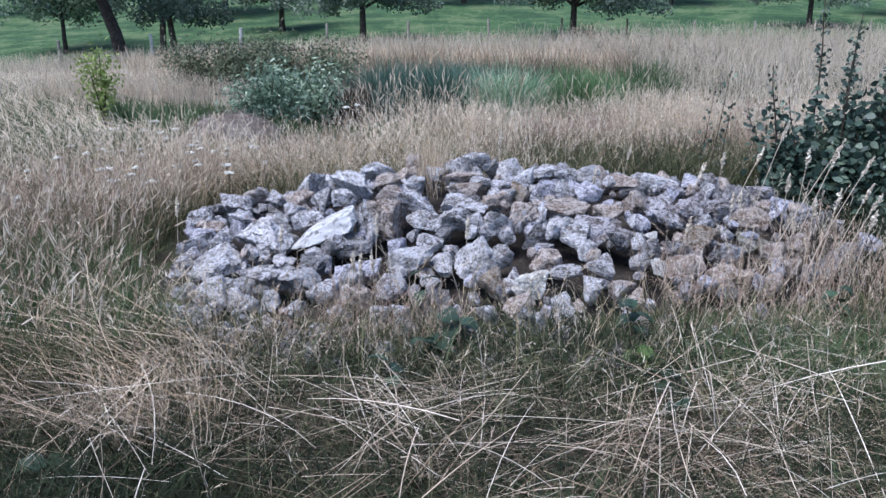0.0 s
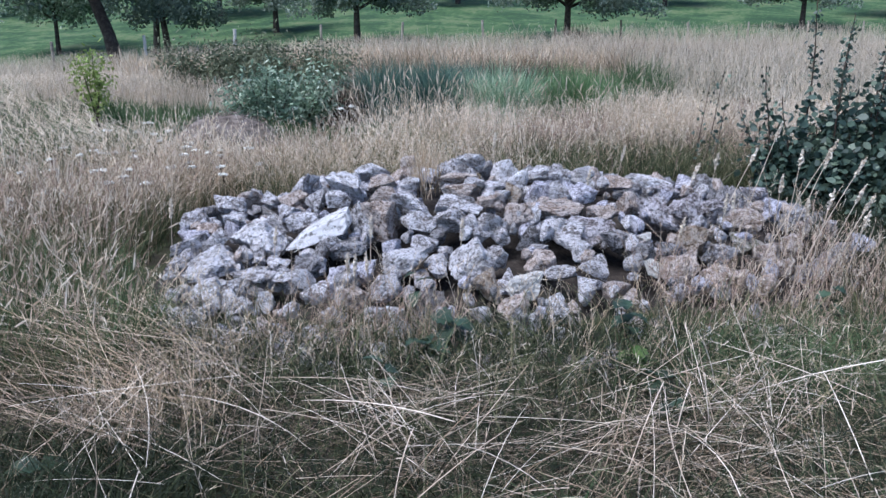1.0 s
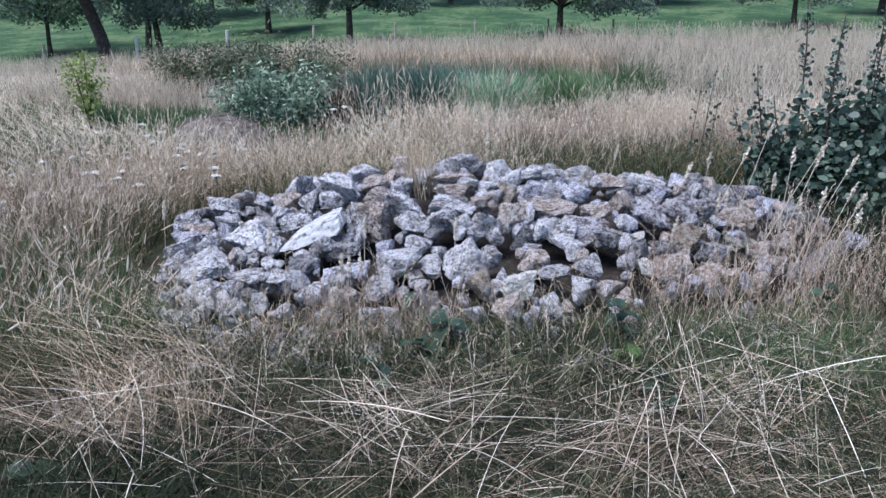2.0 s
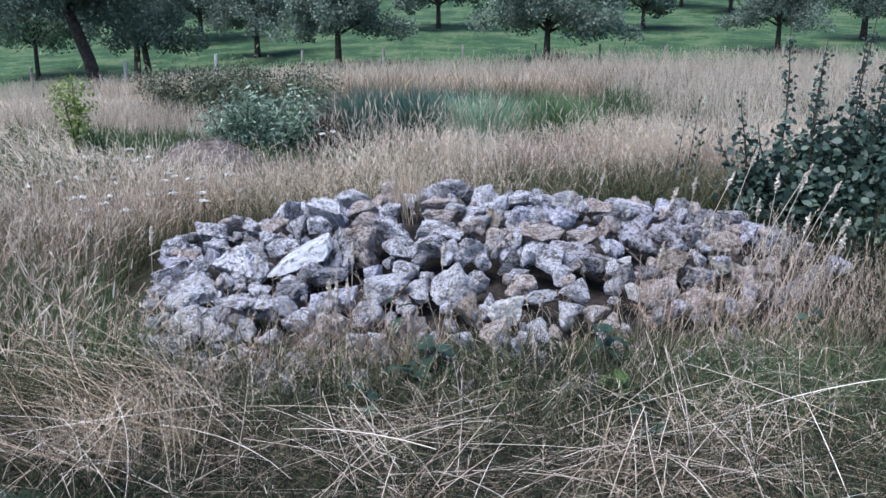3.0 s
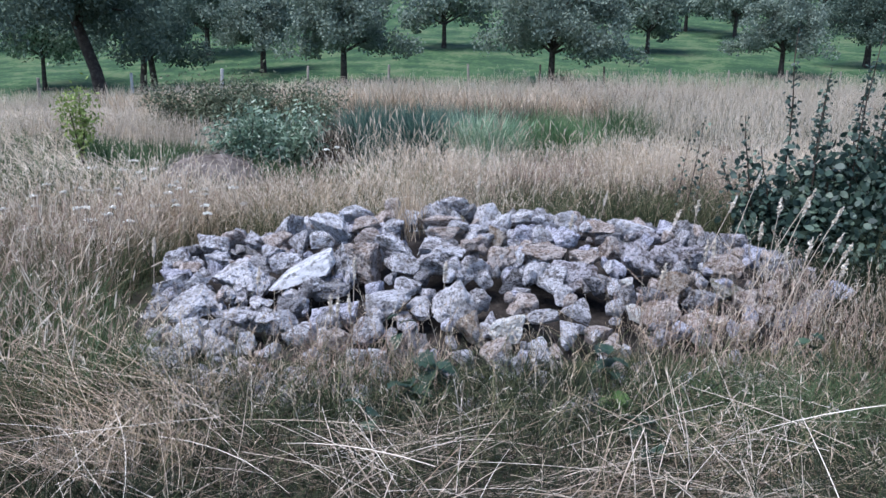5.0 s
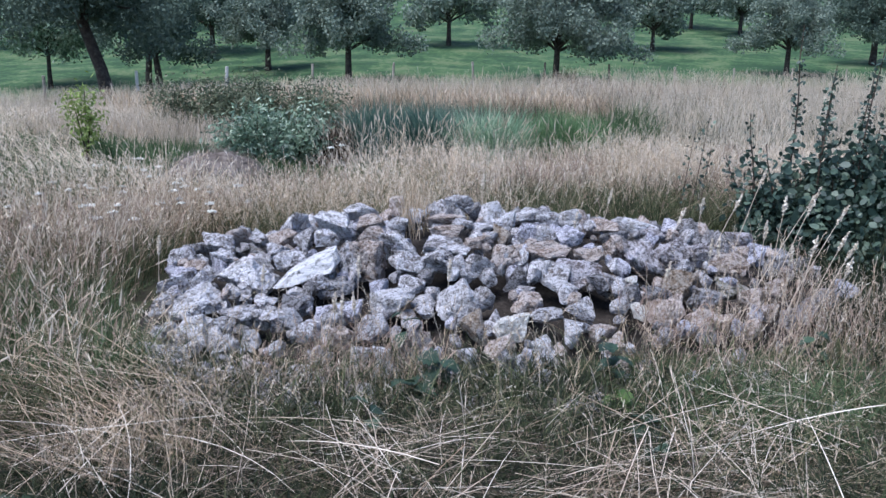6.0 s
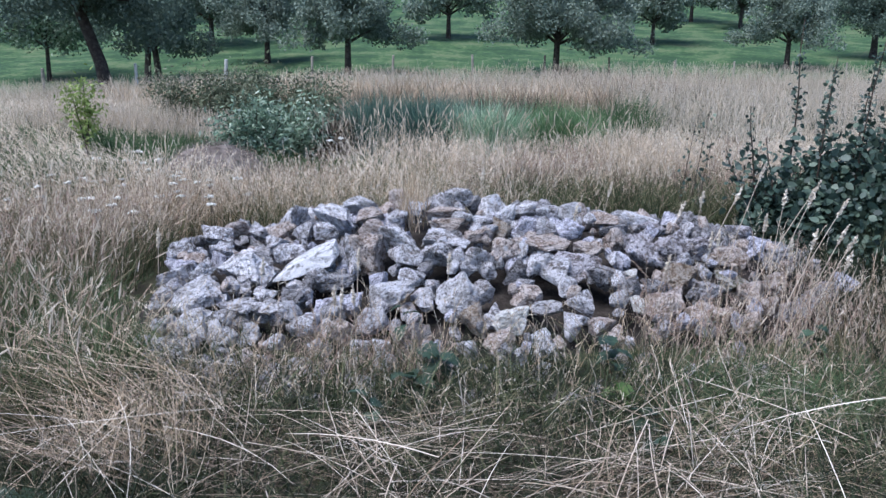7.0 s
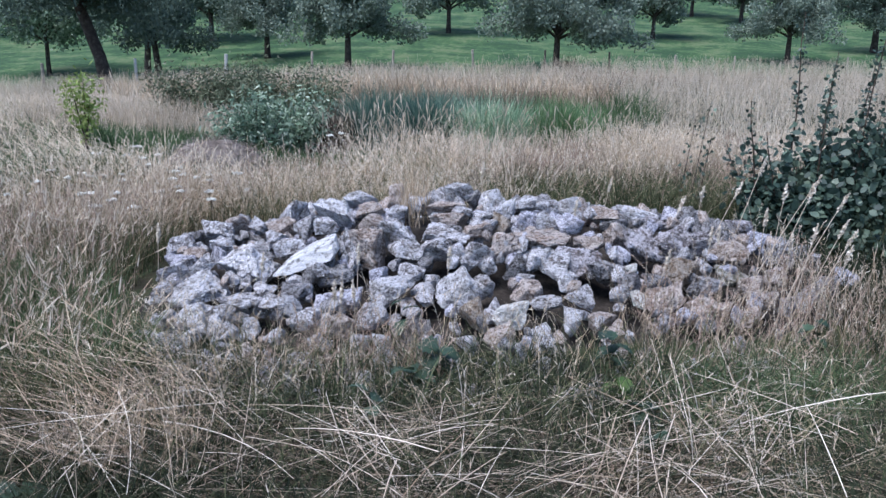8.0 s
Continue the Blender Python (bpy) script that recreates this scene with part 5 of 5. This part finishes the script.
reed_bed("sedge_bed", 5200, -0.6, 20.0, 5.0, 1.8, 0.6, 1.1, 0.014, M_SIDE, "brown sedge on the far pond bank")
reed_bed("sedge_bed", 3000, -3.6, 13.0, 1.6, 1.2, 0.22, 0.5, 0.013, M_LUSH, "green sedge at the pond edge")
reed_bed("sedge_bed", 2500, 0.0, 12.3, 2.6, 1.0, 0.15, 0.35, 0.014, M_LUSH, "green sedge before the pond")
reed_bed("sedge_bed", 1200, 3.5, 16.5, 1.0, 1.2, 0.6, 1.0, 0.016, M_LUSH, "green sedge at the pond edge")
reed_bed("sedge_bed", 3500, -2.0, 23.0, 7.0, 2.2, 0.5, 0.9, 0.02, M_STALK, "dry tan sedge behind the pond")


p = scatter(260, -1.6, 2.9, 12.6, 14.0)
sward("reed_stalks", p, 0.7, 1.15, 0.006, 0, "tan seed stalks in front of the reeds", stalk=M_FAR, head=M_FAR)


def willow(x, y, wide, high, leaves, mat=M_WILLOW, label="grey-green willow bush in the pond hollow", name="willow_bush"):
    ob = thing(name, pose(x, y, float(land(x, y))), label, "bush", "willow bushes at the pond")
    for j in range(12):
        a = rnd.uniform(0, 6.283)
        r = wide * 0.5 * math.sqrt(rnd.random())
        tip = np.array([r * math.cos(a), r * math.sin(a) * 0.8, high * rnd.uniform(0.6, 1.0) * (1 - 0.35 * (2 * r / wide) ** 2)])
        root = tip * np.array([0.25, 0.25, 0])
        path = [tuple(root), tuple(root * 0.4 + tip * 0.6 + np.array([0, 0, 0.1])), tuple(tip)]
        v, f = tube(path, (0.016, 0.01, 0.004), 5)
        br = part("branch", mesh_of("branch", v, f, M_TWIG), ob)
        k = leaves // 12
        t = rng.uniform(0.15, 1.05, k)[:, None]
        c = root[None, :] * (1 - t) + tip[None, :] * t + rng.normal(0, 0.12 * wide ** 0.5, (k, 3))
        c[:, 2] = np.maximum(c[:, 2], 0.02)
        v, f = leaf_cards(c, rng.uniform(0.06, 0.12, k), 0.3, 0.35)
        part("leaves", mesh_of("leaves", v, f, mat), br)


willow(-2.35, 13.8, 1.4, 1.15, 5200)
willow(-2.6, 12.8, 1.3, 0.95, 3600)
willow(-4.6, 18.0, 2.8, 1.25, 7800, M_SCRUB, "dark green bush on the pond bank")
willow(-3.7, 18.2, 3.4, 1.3, 7000, M_SCRUB, "dark green bush on the pond bank")
willow(7.1, 41.5, 2.0, 0.9, 1200, M_DARKENED_THATCH, "brown dead brushwood at the foot of an apple tree", "brushwood")
willow(-2.9, 18.6, 2.8, 1.4, 7800, M_SCRUB, "dark green bush on the pond bank")


# ---- fence ----
def fence_post(x, height, thick, mat, label):
    y = float(fence_y(x))
    ob = thing("fence_post", pose(x, y, float(land(x, y)), rnd.uniform(-2, 2), rnd.uniform(-3, 3), rnd.uniform(0, 90)), label, "fence post", "fence posts along the meadow")
    bm = bmesh.new()
    bmesh.ops.create_cone(bm, segments=10, radius1=thick / 2, radius2=thick / 2 * 0.92, depth=height, cap_ends=True, matrix=Matrix.Translation((0, 0, height / 2 - 0.05)))
    bmesh.ops.bevel(bm, geom=[e for e in bm.edges if e.calc_face_angle(0) > 1.0], offset=thick * 0.1, segments=1, affect="EDGES")
    me = bpy.data.meshes.new("shaft")
    bm.to_mesh(me)
    bm.free()
    me.materials.append(mat)
    part("shaft", me, ob)


fence_post(-14.39, 1.15, 0.12, M_POST, "weathered grey wooden fence post in tall grass")
fence_post(-11.25, 1.15, 0.13, M_WHITEPOST, "pale whitish fence post in tall grass")
fence_post(-8.08, 1.20, 0.15, M_WHITEPOST, "pale whitish fence post in tall grass")
fence_post(-4.77, 1.15, 0.11, M_POST, "weathered grey wooden fence post in tall grass")
fence_post(-1.50, 1.10, 0.11, M_POST, "weathered grey wooden fence post in tall grass")
fence_post(2.02, 1.20, 0.11, M_POST, "weathered grey wooden fence post in tall grass")
fence_post(5.30, 1.20, 0.10, M_BARK, "dark old wooden fence post in tall grass")
fence_post(8.49, 1.15, 0.10, M_BARK, "dark old wooden fence post in tall grass")
fence_post(11.89, 1.05, 0.10, M_POST, "weathered grey wooden fence post in tall grass")
fence_post(15.14, 1.00, 0.10, M_POST, "weathered grey wooden fence post in tall grass")
fence_post(18.50, 1.05, 0.10, M_POST, "weathered grey wooden fence post in tall grass")
fence_post(21.87, 1.00, 0.10, M_POST, "weathered grey wooden fence post in tall grass")
fence_post(-17.26, 1.15, 0.12, M_POST, "weathered grey wooden fence post in tall grass")
fence_post(25.43, 1.10, 0.12, M_POST, "weathered grey wooden fence post in tall grass")


# ---- orchard ----
def tree_parts(seed, high, wide, leaves, mat, trunk_lean=0.0, fork=False, trunk_high=1.6, thick=0.17, leaf=0.165):
    """Trunk, limbs and crown lumps of one fruit tree, at its foot."""
    r = random.Random(seed)
    ob = thing("apple_tree", pose(0, 0, 0), "standard apple tree with a broad grey-green crown", "tree", "orchard trees")
    feet = (0.0,) if not fork else (-0.28, 0.3)
    top = np.array([trunk_lean, 0, trunk_high])
    for k in feet:
        path = [(k, 0, -0.1), (k * 0.9 + trunk_lean * 0.3, 0.02, trunk_high * 0.4), (k * 0.6 + trunk_lean, 0, trunk_high), (trunk_lean * 1.5, 0.05, trunk_high * 1.7)]
        v, f = tube(path, (thick * 1.25, thick, thick * 0.85, thick * 0.5), 9)
        part("trunk", mesh_of("trunk", v, f, M_BARK, True), ob)
    for i in range(11):
        a = i * 2.399 + r.uniform(-0.3, 0.3)
        u = (i + 0.5) / 11
        reach = wide * 0.5 * (0.95 - 0.55 * u ** 1.6) * r.uniform(0.7, 1.05)
        tip = top + np.array([reach * math.cos(a), reach * math.sin(a), (high - trunk_high) * (0.10 + 0.75 * u)])
        kn = top * 0.5 + tip * 0.5 + np.array([0, 0, 0.35])
        v, f = tube([tuple(top + np.array([0, 0, 0.5 * u])), tuple(kn), tuple(tip)], (thick * 0.5, thick * 0.3, 0.02), 6)
        limb = part("limb", mesh_of("limb", v, f, M_BARK), ob)
        n = leaves // 11
        lump = wide * r.uniform(0.19, 0.26)
        sub = [tip + np.array([r.gauss(0, 1), r.gauss(0, 1), r.gauss(0, 0.7)]) * lump * 0.6 for _ in range(7)] + [kn, 0.5 * (kn + tip)]
        c = np.stack([sub[q] for q in rng.integers(0, len(sub), n)])
        d = unit(rng.normal(0, 1, (n, 3)))
        c = c + d * (lump * 0.62 * rng.uniform(0.1, 1, n) ** 0.45)[:, None] * np.array([1, 1, 0.75])
        c[:, 2] -= 0.5 * rng.uniform(0, 1, n) * (1.1 - u)
        c[:, 2] = np.maximum(c[:, 2], 1.3 + 0.9 * rng.uniform(0, 1, n) ** 2 + 0.35 * np.sin(2.1 * c[:, 0]) * np.sin(1.7 * c[:, 1] + 1))
        v, f = leaf_cards(c, leaf * rng.uniform(0.73, 1.27, n), 0.7, 0.62)
        part("crown", mesh_of("crown", v, f, mat), limb)
    return ob


def plant(ob, x, y, turn, size):
    return copy_thing(ob, pose(x, y, float(land(x, y)), 0, 0, turn) @ Matrix.Scale(size, 4))


tree_a = tree_parts(1, 6.6, 6.4, 27000, M_APPLE)
tree_b = tree_parts(2, 6.0, 4.7, 19000, M_APPLE)
tree_c = tree_parts(3, 6.2, 4.9, 18000, M_APPLE_SHADE, fork=True)
tree_d = tree_parts(4, 6.6, 6.2, 22000, M_APPLE_SHADE, trunk_lean=-0.85, trunk_high=3.0, thick=0.24)
tree_e = tree_parts(5, 6.2, 5.6, 16000, M_WILLOW, trunk_high=1.5, thick=0.11)
tree_f = tree_parts(6, 6.3, 6.2, 9000, M_APPLE, leaf=0.26)
tree_g = tree_parts(7, 6.6, 6.2, 9000, M_APPLE_SHADE, leaf=0.26)
plant(tree_a, 6.5, 43.0, 20, 1.00)
plant(tree_b, -4.0, 43.0, 0, 1.00)
plant(tree_b, -9.5, 51.0, 130, 1.00)
plant(tree_c, -14.1, 44.0, 0, 1.00)
plant(tree_d, -12.5, 33.5, 0, 1.00)
plant(tree_e, -20.7, 47.0, 80, 1.10)
plant(tree_b, 21.2, 50.0, 140, 0.92)
plant(tree_f, 27.7, 76.0, 60, 1.00)
plant(tree_c, 29.4, 56.0, 250, 1.05)
plant(tree_f, 1.5, 63.0, 200, 1.00)
plant(tree_f, 16.3, 62.0, 40, 0.90)
plant(tree_g, 25.1, 82.0, 10, 1.00)
plant(tree_g, -15.5, 62.0, 190, 1.10)
plant(tree_f, -9.6, 70.0, 300, 1.10)
plant(tree_g, -17.7, 90.0, 15, 1.20)
plant(tree_f, 43.0, 92.0, 20, 1.10)
plant(tree_g, -26.5, 84.0, 145, 1.20)
plant(tree_g, -34.3, 78.0, 215, 1.20)
plant(tree_f, 4.9, 105.0, 275, 1.20)
plant(tree_g, -39.1, 70.0, 100, 1.20)
plant(tree_f, 44.9, 75.0, 90, 1.10)
for first in (tree_a, tree_b, tree_c, tree_d, tree_e, tree_f, tree_g):
    for ob in [first, *first.children_recursive]:
        bpy.data.objects.remove(ob)
